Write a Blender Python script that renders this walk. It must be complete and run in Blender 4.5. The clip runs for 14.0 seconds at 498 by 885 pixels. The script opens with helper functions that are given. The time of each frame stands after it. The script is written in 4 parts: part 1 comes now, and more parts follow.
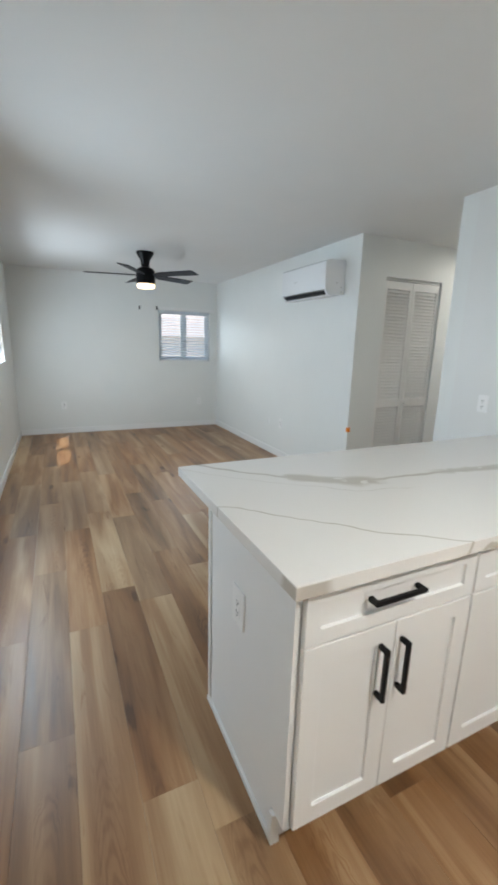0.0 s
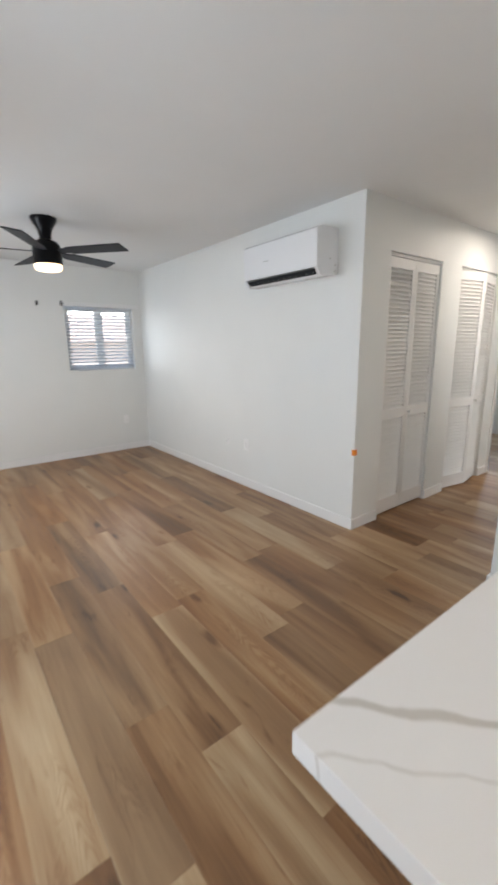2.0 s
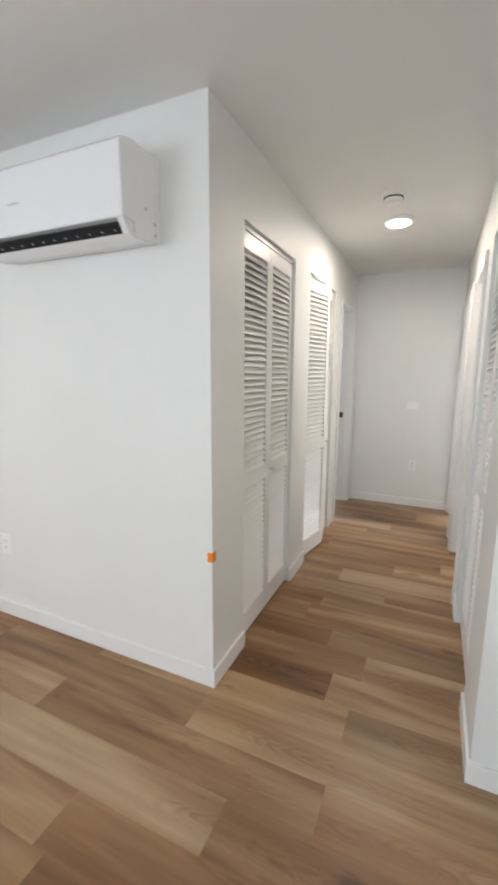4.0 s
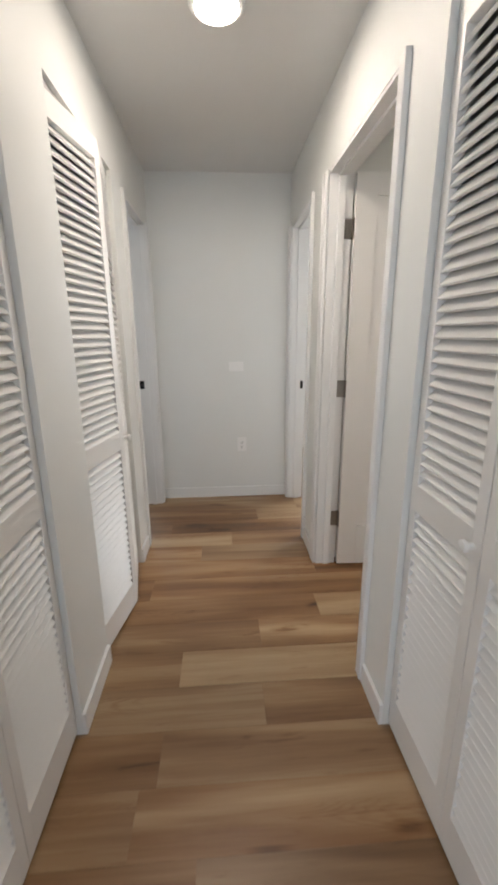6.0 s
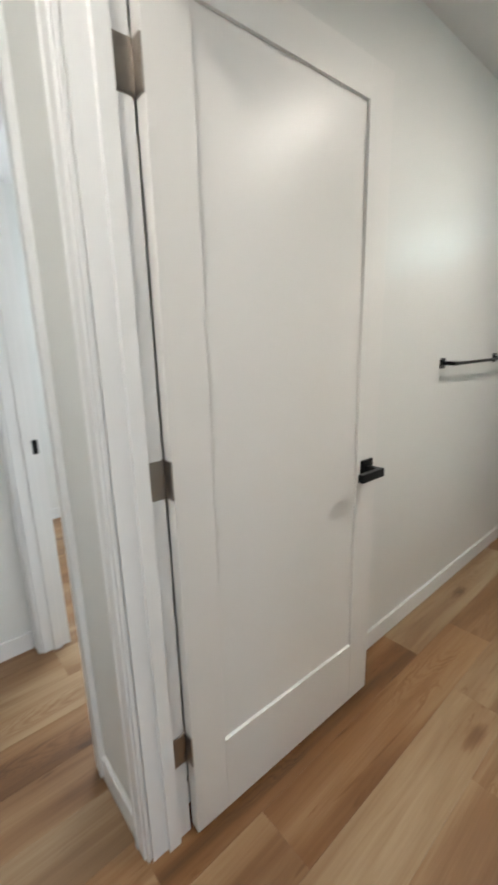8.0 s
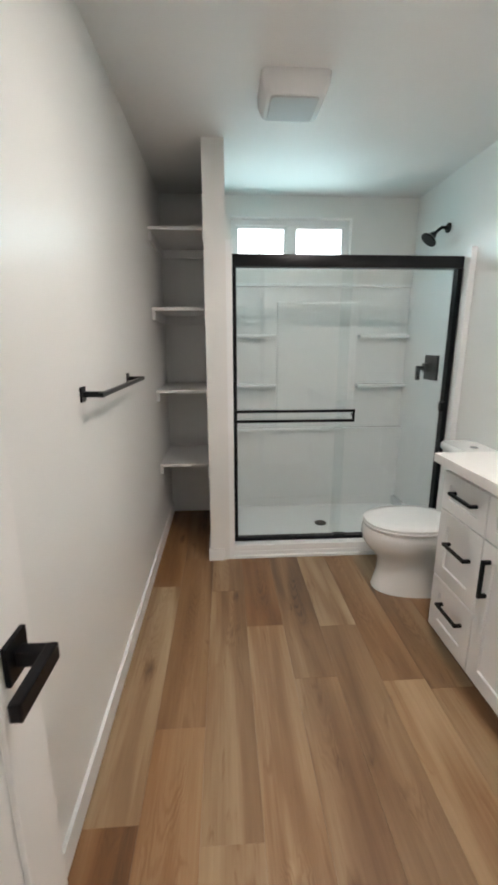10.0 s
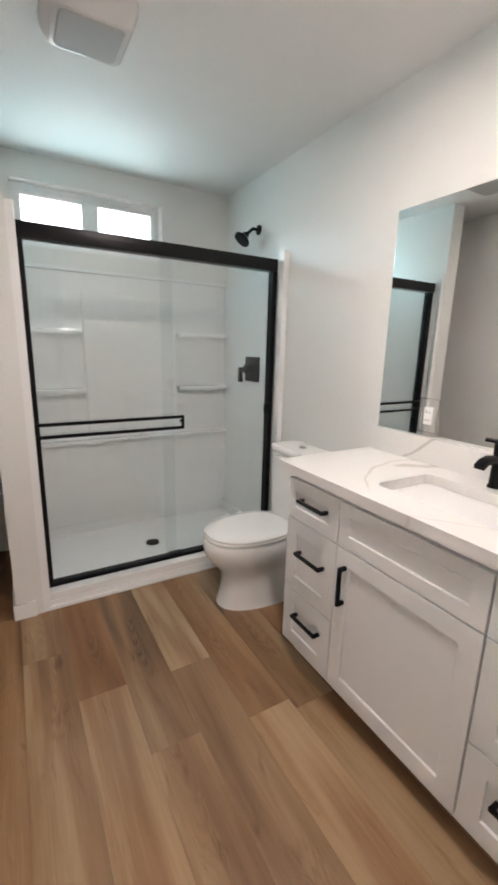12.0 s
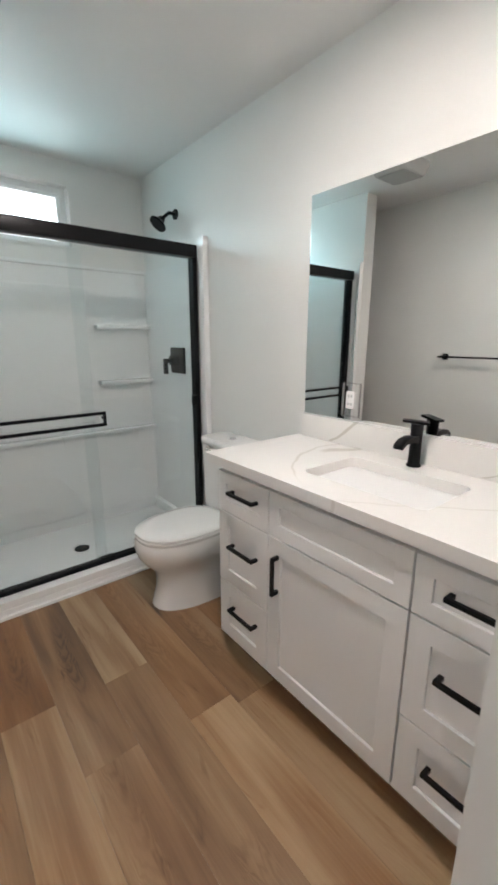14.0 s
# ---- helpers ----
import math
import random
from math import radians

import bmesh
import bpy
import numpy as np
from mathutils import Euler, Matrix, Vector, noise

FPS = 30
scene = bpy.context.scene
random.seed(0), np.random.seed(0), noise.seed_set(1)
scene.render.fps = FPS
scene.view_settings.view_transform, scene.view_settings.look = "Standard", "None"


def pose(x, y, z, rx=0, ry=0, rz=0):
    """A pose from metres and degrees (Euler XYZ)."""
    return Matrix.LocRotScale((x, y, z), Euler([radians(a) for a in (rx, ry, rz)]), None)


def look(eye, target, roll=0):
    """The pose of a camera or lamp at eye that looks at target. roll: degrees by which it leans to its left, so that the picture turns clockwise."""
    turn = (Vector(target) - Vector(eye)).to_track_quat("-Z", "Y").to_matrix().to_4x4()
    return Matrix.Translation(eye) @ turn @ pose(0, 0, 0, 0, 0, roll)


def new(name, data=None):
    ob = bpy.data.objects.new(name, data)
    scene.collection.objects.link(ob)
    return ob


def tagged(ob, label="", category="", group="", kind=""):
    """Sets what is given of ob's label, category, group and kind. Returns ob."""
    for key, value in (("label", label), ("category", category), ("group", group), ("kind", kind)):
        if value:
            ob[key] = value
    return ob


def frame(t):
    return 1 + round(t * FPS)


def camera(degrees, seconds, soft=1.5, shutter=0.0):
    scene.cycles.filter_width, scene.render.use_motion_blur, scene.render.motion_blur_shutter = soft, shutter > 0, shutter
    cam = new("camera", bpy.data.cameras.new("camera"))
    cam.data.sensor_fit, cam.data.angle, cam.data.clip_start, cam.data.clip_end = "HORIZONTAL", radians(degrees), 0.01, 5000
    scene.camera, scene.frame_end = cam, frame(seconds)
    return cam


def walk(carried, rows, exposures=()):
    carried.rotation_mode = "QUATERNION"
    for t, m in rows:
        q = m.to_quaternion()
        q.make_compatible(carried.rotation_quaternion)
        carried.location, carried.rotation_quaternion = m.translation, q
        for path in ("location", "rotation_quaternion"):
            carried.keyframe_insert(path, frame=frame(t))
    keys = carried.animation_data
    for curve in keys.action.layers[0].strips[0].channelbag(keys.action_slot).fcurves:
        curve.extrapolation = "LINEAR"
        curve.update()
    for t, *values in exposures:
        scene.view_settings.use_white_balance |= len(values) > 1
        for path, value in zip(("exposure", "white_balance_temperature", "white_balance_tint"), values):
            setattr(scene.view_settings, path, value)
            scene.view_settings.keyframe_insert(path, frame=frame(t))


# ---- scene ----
# ---------------- camera and walk ----------------
cam = camera(62.6, 14.0, soft=3.2, shutter=0.25)
PATH = [
    (0, (0.318, 0.535, 1.425), (1.145, 2.297, 0.965), 1.5),
    (0.5, (0.293, 0.722, 1.419), (0.934, 2.558, 0.951), 0.9),
    (0.8, (0.293, 0.908, 1.409), (0.849, 2.767, 0.925), 0.1),
    (1, (0.301, 1.042, 1.398), (0.855, 2.9, 0.906), -0.1),
    (1.5, (0.36, 1.453, 1.401), (1.095, 3.245, 0.901), 0.1),
    (2, (0.439, 1.86, 1.427), (1.628, 3.403, 0.972), -0.7),
    (2.5, (0.61, 2.224, 1.43), (2.035, 3.597, 1.139), -0.9),
    (3, (0.832, 2.554, 1.44), (2.363, 3.82, 1.214), -1.5),
    (3.5, (1.101, 2.807, 1.429), (2.756, 3.895, 1.151), -0.9),
    (4, (1.46, 2.937, 1.429), (3.258, 3.746, 1.089), 0.4),
    (4.2, (1.614, 2.977, 1.422), (3.454, 3.668, 1.055), 0.6),
    (6.3, (3.049, 3.271, 1.338), (4.973, 3.081, 0.829), -0.3),
    (6.5, (3.205, 3.246, 1.344), (5.128, 3.02, 0.844), -0.1),
    (7, (3.601, 3.211, 1.325), (5.482, 2.732, 0.845), -0.3),
    (7.5, (3.926, 3.13, 1.32), (5.686, 2.302, 0.854), -1.5),
    (8, (4.202, 3.031, 1.343), (5.678, 1.766, 0.873), -1.5),
    (8.5, (4.41, 2.922, 1.363), (5.352, 1.23, 0.863), -2.4),
    (9, (4.489, 2.773, 1.377), (4.975, 0.893, 0.9), -1.9),
    (9.2, (4.52, 2.708, 1.39), (4.87, 0.794, 0.926), -1.5),
    (11.3, (4.675, 2.137, 1.377), (3.974, 0.318, 0.928), 1.4),
    (11.5, (4.666, 2.128, 1.38), (3.886, 0.343, 0.93), 1.5),
    (12, (4.638, 2.114, 1.374), (3.66, 0.429, 0.921), 1.5),
    (12.5, (4.613, 2.107, 1.372), (3.47, 0.532, 0.908), 1.5),
    (13, (4.579, 2.113, 1.362), (3.345, 0.612, 0.89), 1.2),
    (13.5, (4.563, 2.118, 1.363), (3.299, 0.645, 0.879), 0.7),
    (14, (4.565, 2.1, 1.363), (3.348, 0.59, 0.875), 0.1),
]
walk(cam, [(t, look(eye, target, roll)) for t, eye, target, roll in PATH],
     exposures=[(0, 0.30, 6250, 6), (0.5, 0.16, 6300, 7), (1, 0.22, 6300, 7), (2, 0.46, 6750, 13), (3, 0.62, 6750, 13), (4.2, 0.70, 6800, 13), (6.5, 0.36, 6800, 14), (7, 0.52, 6650, 13), (8, 0.60, 6350, 9), (8.5, 0.76, 6250, 8), (9, 0.70, 6250, 9), (11.5, 0.88, 6600, 18), (12.5, 0.64, 6500, 19), (14, 0.66, 6300, 15)])

# ---------------- plan ----------------
H = 2.44                      # ceiling
XW = -0.25                    # living room, street side
YN = 7.53                     # living room, far end
XA = 2.92                     # wall with the air conditioner
YH = 3.765                    # hall, closet side
YS = 2.725                    # hall, bathroom side
XE = 6.11                     # hall end
XK = 2.907                    # kitchen, wall at the peninsula
YB = -1.6                     # kitchen back
T = 0.12                      # wall thickness
BX0, BX1, BY0, BY1 = 3.145, 5.07, -0.87, YS - T    # bathroom
D1 = (4.188, 5.01, 2.085)      # bathroom door opening
D2 = (5.36, 6.04, 2.085)      # bedroom door opening, bathroom side
D3 = (5.34, 6.00, 2.085)      # bedroom door opening, closet side
C1 = (3.24, 3.98, 2.10)       # closets with louvred doors
C2 = (4.312, 5.09, 2.10)
C3 = (3.25, 3.94, 2.10)

# ---------------- world, sun, lamps ----------------
world = bpy.data.worlds.new("sky")
scene.world = world
world.use_nodes = True
wn = world.node_tree.nodes
sky = wn.new("ShaderNodeTexSky")
sky.sky_type = "NISHITA"
sky.sun_disc = False
SUN_DIR = Vector((0.405, 0.50, -1.0)).normalized()
sky.sun_elevation = math.asin(-SUN_DIR.z)
sky.sun_rotation = math.atan2(-SUN_DIR.x, -SUN_DIR.y)
wn["Background"].inputs["Strength"].default_value = 0.15
world.node_tree.links.new(sky.outputs[0], wn["Background"].inputs["Color"])

sun_data = bpy.data.lights.new("sun", "SUN")
sun_data.energy, sun_data.angle, sun_data.color = 5.0, radians(0.5), (1.0, 0.96, 0.90)
sun = new("sun", sun_data)
sun.matrix_world = look((-6, -6, 12), Vector((-6, -6, 12)) + SUN_DIR)


def area(name, eye, target, sx, sy, power, colour):
    d = bpy.data.lights.new(name, "AREA")
    d.shape, d.size, d.size_y, d.energy, d.color = "RECTANGLE", sx, sy, power, colour
    ob = new(name, d)
    ob.matrix_world = look(eye, target)
    return ob


def disc_lamp(name, x, y, z, r, power, colour):
    d = bpy.data.lights.new(name, "AREA")
    d.shape, d.size, d.energy, d.color = "DISK", 2 * r, power, colour
    ob = new(name, d)
    ob.matrix_world = look((x, y, z), (x, y, z - 1))
    return ob


DAY = (0.80, 0.90, 1.0)
area("daylight_street_window", (XW + 0.06, 5.61, 1.55), (2, 5.61, 0.9), 1.6, 0.78, 27, DAY)
area("daylight_far_window", (2.35, YN - 0.06, 1.55), (2.35, 2, 1.35), 0.85, 0.78, 1.8, DAY)
area("daylight_front_door", (XW + 0.22, 3.26, 1.15), (1.5, 2.5, 1.0), 0.55, 1.3, 16, (0.72, 0.86, 1.0))
area("daylight_bath_window", (4.11, BY0 + 0.03, 2.09), (4.11, 0.5, 2.0), 0.82, 0.26, 2.0, (0.50, 0.97, 1.0))
disc_lamp("hall_bulb", 4.57, 3.245, H - 0.035, 0.07, 7.2, (1.0, 0.92, 0.82))
disc_lamp("bath_bulb", 4.02, 1.32, H - 0.035, 0.07, 11.3, (1.0, 0.91, 0.82))
# no kitchen light is seen: added lamp that brightens the peninsula fronts
disc_lamp("kitchen_fill", 1.3, 0.0, H - 0.035, 0.07, 30, (1.0, 0.95, 0.88))
disc_lamp("fan_bulb", 1.34, 5.66, 2.035, 0.10, 3, (1.0, 0.85, 0.65))
# bedroom windows are neither seen nor built: added lamps fill rooms and hall end
area("bedroom_fill", (7.4, 4.9, 1.5), (6, 4.5, 1.2), 1.2, 1.2, 16, (0.70, 0.84, 1.0))
area("bedroom_fill_two", (7.3, 1.0, 1.5), (6, 1.8, 1.2), 1.2, 1.2, 38, (0.85, 0.93, 1.0))

# ---------------- materials ----------------


def shader(name):
    m = bpy.data.materials.new(name)
    m.use_nodes = True
    return m, m.node_tree.nodes, m.node_tree.links, m.node_tree.nodes["Principled BSDF"]


def painted(name, colour, rough, bump=0.05, scale=350.0, spread=0.03):
    """Paint with fine relief, faint broad unevenness and a roughness that varies."""
    m, n, l, b = shader(name)
    co = n.new("ShaderNodeTexCoord")
    geo = n.new("ShaderNodeNewGeometry")
    fine = n.new("ShaderNodeTexNoise")
    fine.inputs["Scale"].default_value, fine.inputs["Detail"].default_value = scale, 3
    broad = n.new("ShaderNodeTexNoise")
    broad.inputs["Scale"].default_value, broad.inputs["Detail"].default_value = 2.6, 10
    l.new(geo.outputs["Position"], fine.inputs["Vector"])
    l.new(geo.outputs["Position"], broad.inputs["Vector"])
    mix = n.new("ShaderNodeMix")
    mix.data_type = "RGBA"
    mix.inputs["A"].default_value = (*[c * (1 - spread) for c in colour], 1)
    mix.inputs["B"].default_value = (*[min(1, c * (1 + spread)) for c in colour], 1)
    l.new(broad.outputs["Fac"], mix.inputs["Factor"])
    if spread:
        l.new(mix.outputs["Result"], b.inputs["Base Color"])
        rr = n.new("ShaderNodeMapRange")
        rr.inputs["To Min"].default_value, rr.inputs["To Max"].default_value = max(0.02, rough - 0.03), min(1, rough + 0.03)
        l.new(broad.outputs["Fac"], rr.inputs["Value"])
        l.new(rr.outputs["Result"], b.inputs["Roughness"])
    else:
        b.inputs["Base Color"].default_value, b.inputs["Roughness"].default_value = (*colour, 1), rough
    if bump:
        bp = n.new("ShaderNodeBump")
        bp.inputs["Strength"].default_value, bp.inputs["Distance"].default_value = bump, 0.002
        l.new(fine.outputs["Fac"], bp.inputs["Height"])
        l.new(bp.outputs["Normal"], b.inputs["Normal"])
    return m


def plain(name, colour, rough=0.5, metal=0.0, coat=0.0):
    m, n, l, b = shader(name)
    b.inputs["Base Color"].default_value = (*colour, 1)
    b.inputs["Metallic"].default_value = metal
    b.inputs["Coat Weight"].default_value = coat
    geo = n.new("ShaderNodeNewGeometry")
    noi = n.new("ShaderNodeTexNoise")
    noi.inputs["Scale"].default_value, noi.inputs["Detail"].default_value = 40, 4
    rr = n.new("ShaderNodeMapRange")
    rr.inputs["To Min"].default_value, rr.inputs["To Max"].default_value = max(0.01, rough * 0.95), min(1, rough * 1.05)
    l.new(geo.outputs["Position"], noi.inputs["Vector"])
    l.new(noi.outputs["Fac"], rr.inputs["Value"])
    l.new(rr.outputs["Result"], b.inputs["Roughness"])
    return m


def glowing(name, colour, strength):
    m, n, l, b = shader(name)
    b.inputs["Base Color"].default_value = (0.9, 0.9, 0.88, 1)
    b.inputs["Emission Color"].default_value = (*colour, 1)
    b.inputs["Emission Strength"].default_value = strength
    return m


def clear_glass(name, tint, least=0.035):
    m, n, l, b = shader(name)
    n.remove(b)
    tr, gl, fr, mx = (n.new("ShaderNodeBsdfTransparent"), n.new("ShaderNodeBsdfGlossy"), n.new("ShaderNodeLayerWeight"), n.new("ShaderNodeMixShader"))
    steep, gloss = n.new("ShaderNodeMath"), n.new("ShaderNodeMapRange")
    tr.inputs["Color"].default_value = (*tint, 1)
    gl.inputs["Roughness"].default_value = 0.02
    fr.inputs["Blend"].default_value = 0.5
    steep.operation, steep.inputs[1].default_value = "POWER", 4.0
    gloss.inputs["To Min"].default_value, gloss.inputs["To Max"].default_value = least, 0.75
    l.new(fr.outputs["Facing"], steep.inputs[0])
    l.new(steep.outputs[0], gloss.inputs["Value"])
    l.new(gloss.outputs["Result"], mx.inputs[0])
    l.new(tr.outputs[0], mx.inputs[1])
    l.new(gl.outputs[0], mx.inputs[2])
    l.new(mx.outputs[0], n["Material Output"].inputs["Surface"])
    return m


def plank_wood():
    """Oak-look vinyl planks: a tone of its own for each, soft streaks, fine grain, arched figure and knots."""
    m, n, l, b = shader("oak_plank")
    info = n.new("ShaderNodeObjectInfo")
    geo = n.new("ShaderNodeNewGeometry")

    def op(kind, a, c=None, d=None):
        t = n.new("ShaderNodeMath")
        t.operation = kind
        for k, v in enumerate((a, c, d)):
            if v is None:
                continue
            if isinstance(v, (int, float)):
                t.inputs[k].default_value = v
            else:
                l.new(v, t.inputs[k])
        return t.outputs[0]

    def ramped(v, lo, hi, a, c):
        r = n.new("ShaderNodeMapRange")
        r.interpolation_type = "SMOOTHSTEP"
        for key, val in (("From Min", lo), ("From Max", hi), ("To Min", a), ("To Max", c)):
            r.inputs[key].default_value = val
        l.new(v, r.inputs["Value"])
        return r.outputs["Result"]

    away = n.new("ShaderNodeCombineXYZ")
    for k, f in enumerate((57.0, 31.0, 13.0)):
        l.new(op("MULTIPLY", info.outputs["Random"], f), away.inputs[k])
    shift = n.new("ShaderNodeVectorMath")
    shift.operation = "ADD"
    l.new(geo.outputs["Position"], shift.inputs[0])
    l.new(away.outputs[0], shift.inputs[1])

    def placed(kind, sx, sy):
        mp = n.new("ShaderNodeMapping")
        mp.inputs["Scale"].default_value = (sx, sy, 1)
        t = n.new(kind)
        l.new(shift.outputs[0], mp.inputs["Vector"])
        l.new(mp.outputs[0], t.inputs["Vector"])
        return t

    def stretched(sx, sy, detail, rough, distort):
        t = placed("ShaderNodeTexNoise", sx, sy)
        t.inputs["Scale"].default_value, t.inputs["Detail"].default_value = 1, detail
        t.inputs["Roughness"].default_value, t.inputs["Distortion"].default_value = rough, distort
        return t.outputs["Fac"]

    broad = stretched(7.5, 0.75, 2, 0.45, 0.6)
    streak = stretched(30, 1.1, 4, 0.55, 0.8)
    fine = stretched(120, 5.0, 5, 0.6, 0.4)
    patch = stretched(2.0, 1.3, 2, 0.5, 0.3)
    smudge = stretched(17, 2.6, 3, 0.6, 1.2)
    # heart figure: nested arches down the middle of a plank
    inner = n.new("ShaderNodeTexCoord")
    own_xyz = n.new("ShaderNodeSeparateXYZ")
    l.new(inner.outputs["Object"], own_xyz.inputs[0])
    wob = op("MULTIPLY", op("SUBTRACT", stretched(8, 2.2, 4, 0.55, 0.9), 0.5), 0.13)
    mid = op("MULTIPLY", op("SUBTRACT", info.outputs["Random"], 0.5), 0.07)
    off_x = op("ADD", op("SUBTRACT", own_xyz.outputs["X"], mid), wob)
    arch = op("ADD", own_xyz.outputs["Y"], op("MULTIPLY", op("MULTIPLY", off_x, off_x), 130.0))
    line = op("ABSOLUTE", op("SUBTRACT", op("FRACT", op("DIVIDE", op("ADD", arch, op("MULTIPLY", op("SUBTRACT", smudge, 0.5), 0.16)), 0.075)), 0.5))
    heart = op("MULTIPLY", ramped(line, 0.04, 0.36, -0.13, 0.0), op("MULTIPLY", ramped(op("ABSOLUTE", off_x), 0.025, 0.06, 1.0, 0.0), ramped(patch, 0.50, 0.64, 0.0, 1.0)))
    knots = placed("ShaderNodeTexVoronoi", 5.2, 1.5)
    knots.inputs["Scale"].default_value = 1.0
    knot_edge = op("ADD", knots.outputs["Distance"], op("MULTIPLY", op("SUBTRACT", smudge, 0.5), 0.22))
    v = op("MULTIPLY", info.outputs["Color"], 0.36)
    v = op("ADD", v, ramped(broad, 0.28, 0.72, -0.22, 0.24))
    v = op("ADD", v, ramped(streak, 0.30, 0.70, -0.05, 0.05))
    v = op("ADD", v, ramped(fine, 0.25, 0.75, -0.045, 0.045))
    v = op("ADD", v, heart)
    v = op("ADD", v, ramped(smudge, 0.24, 0.40, -0.20, 0.0))
    v = op("ADD", v, ramped(knot_edge, 0.03, 0.15, -0.40, 0.0))
    v = op("ADD", v, 0.31)
    ramp = n.new("ShaderNodeValToRGB")
    e = ramp.color_ramp.elements
    e[0].position, e[0].color = 0.0, (0.090, 0.045, 0.020, 1)
    e[1].position, e[1].color = 1.0, (0.51, 0.375, 0.225, 1)
    for p, c in ((0.25, (0.195, 0.096, 0.038, 1)), (0.5, (0.284, 0.158, 0.071, 1)), (0.75, (0.395, 0.262, 0.140, 1))):
        q = e.new(p)
        q.color = c
    l.new(v, ramp.inputs["Fac"])
    tint = n.new("ShaderNodeHueSaturation")
    own = op("FRACT", op("MULTIPLY", info.outputs["Random"], 17.0))
    l.new(op("ADD", op("MULTIPLY", own, 0.010), 0.4945), tint.inputs["Hue"])
    l.new(op("ADD", op("MULTIPLY", own, -0.16), 1.06), tint.inputs["Saturation"])
    l.new(ramp.outputs["Color"], tint.inputs["Color"])
    l.new(tint.outputs["Color"], b.inputs["Base Color"])
    l.new(ramped(streak, 0.2, 0.8, 0.33, 0.46), b.inputs["Roughness"])
    bp = n.new("ShaderNodeBump")
    bp.inputs["Strength"].default_value, bp.inputs["Distance"].default_value = 0.15, 0.001
    l.new(fine, bp.inputs["Height"])
    l.new(bp.outputs["Normal"], b.inputs["Normal"])
    return m


def quartz():
    """White quartz: long grey veins that wander, some broad and blotchy, some hair-thin."""
    m, n, l, b = shader("white_quartz")
    geo = n.new("ShaderNodeNewGeometry")
    sep = n.new("ShaderNodeSeparateXYZ")
    l.new(geo.outputs["Position"], sep.inputs[0])

    def noise(scale, detail, rough=0.5):
        t = n.new("ShaderNodeTexNoise")
        t.inputs["Scale"].default_value, t.inputs["Detail"].default_value, t.inputs["Roughness"].default_value = scale, detail, rough
        l.new(geo.outputs["Position"], t.inputs["Vector"])
        return t.outputs["Fac"]

    def op(kind, a, c=None, d=None):
        t = n.new("ShaderNodeMath")
        t.operation = kind
        for k, v in enumerate((a, c, d)):
            if v is None:
                continue
            if isinstance(v, (int, float)):
                t.inputs[k].default_value = v
            else:
                l.new(v, t.inputs[k])
        return t.outputs[0]

    def ramped(v, lo, hi, a, c):
        r = n.new("ShaderNodeMapRange")
        r.interpolation_type = "SMOOTHSTEP"
        for key, val in (("From Min", lo), ("From Max", hi), ("To Min", a), ("To Max", c)):
            r.inputs[key].default_value = val
        l.new(v, r.inputs["Value"])
        return r.outputs["Result"]

    X, Y, Z = sep.outputs["X"], sep.outputs["Y"], sep.outputs["Z"]
    wander = op("ADD", op("MULTIPLY", op("SUBTRACT", noise(3.2, 3, 0.45), 0.5), 0.16), op("MULTIPLY", op("SUBTRACT", noise(14.0, 3), 0.5), 0.03))

    def within(v, lo, hi, soft):
        return op("MULTIPLY", ramped(v, lo - soft, lo + soft, 0.0, 1.0), ramped(v, hi - soft, hi + soft, 1.0, 0.0))

    def vein(dist, width, depth, mask):
        d = op("ABSOLUTE", op("ADD", dist, wander))
        return op("MULTIPLY", ramped(d, width * 0.35, width, depth, 0.0), mask)

    # peninsula: one broad blotchy vein that bends, thin ones beside it
    lie = op("SUBTRACT", op("ADD", Y, op("MULTIPLY", X, 0.85)), op("MULTIPLY", op("MAXIMUM", op("SUBTRACT", X, 1.35), 0.0), 0.8))
    here = ramped(X, 2.95, 3.0, 1.0, 0.0)
    holes = ramped(noise(13, 1), 0.60, 0.64, 1.0, 0.15)
    veins = [vein(op("SUBTRACT", lie, 2.895), 0.016, 0.62, here),
             vein(op("SUBTRACT", lie, 2.885), 0.075, 0.62, op("MULTIPLY", within(X, 1.12, 1.46, 0.04), holes)),
             vein(op("SUBTRACT", lie, 2.90), 0.045, 0.55, op("MULTIPLY", within(X, 1.80, 2.35, 0.08), holes)),
             vein(op("SUBTRACT", lie, 2.345), 0.0065, 0.70, here),
             vein(op("SUBTRACT", lie, 2.775), 0.005, 0.35, op("MULTIPLY", here, within(X, 0.7, 1.5, 0.1))),
             vein(op("SUBTRACT", lie, 1.90), 0.050, 0.7, op("MULTIPLY", here, ramped(Z, 0.905, 0.908, 1.0, 0.0)))]
    # vanity: a hair vein that curls round the basin, a blotch behind it, crossing lines on the upstand
    curl = op("SUBTRACT", op("SUBTRACT", Y, 1.0), op("MULTIPLY", op("POWER", op("MAXIMUM", op("SUBTRACT", X, 3.26), 0.0), 3.0), 3.7))
    top = op("MULTIPLY", ramped(X, 3.05, 3.1, 0.0, 1.0), ramped(Z, 0.921, 0.924, 1.0, 0.0))
    up = op("MULTIPLY", ramped(X, 3.05, 3.1, 0.0, 1.0), ramped(Z, 0.921, 0.924, 0.0, 1.0))
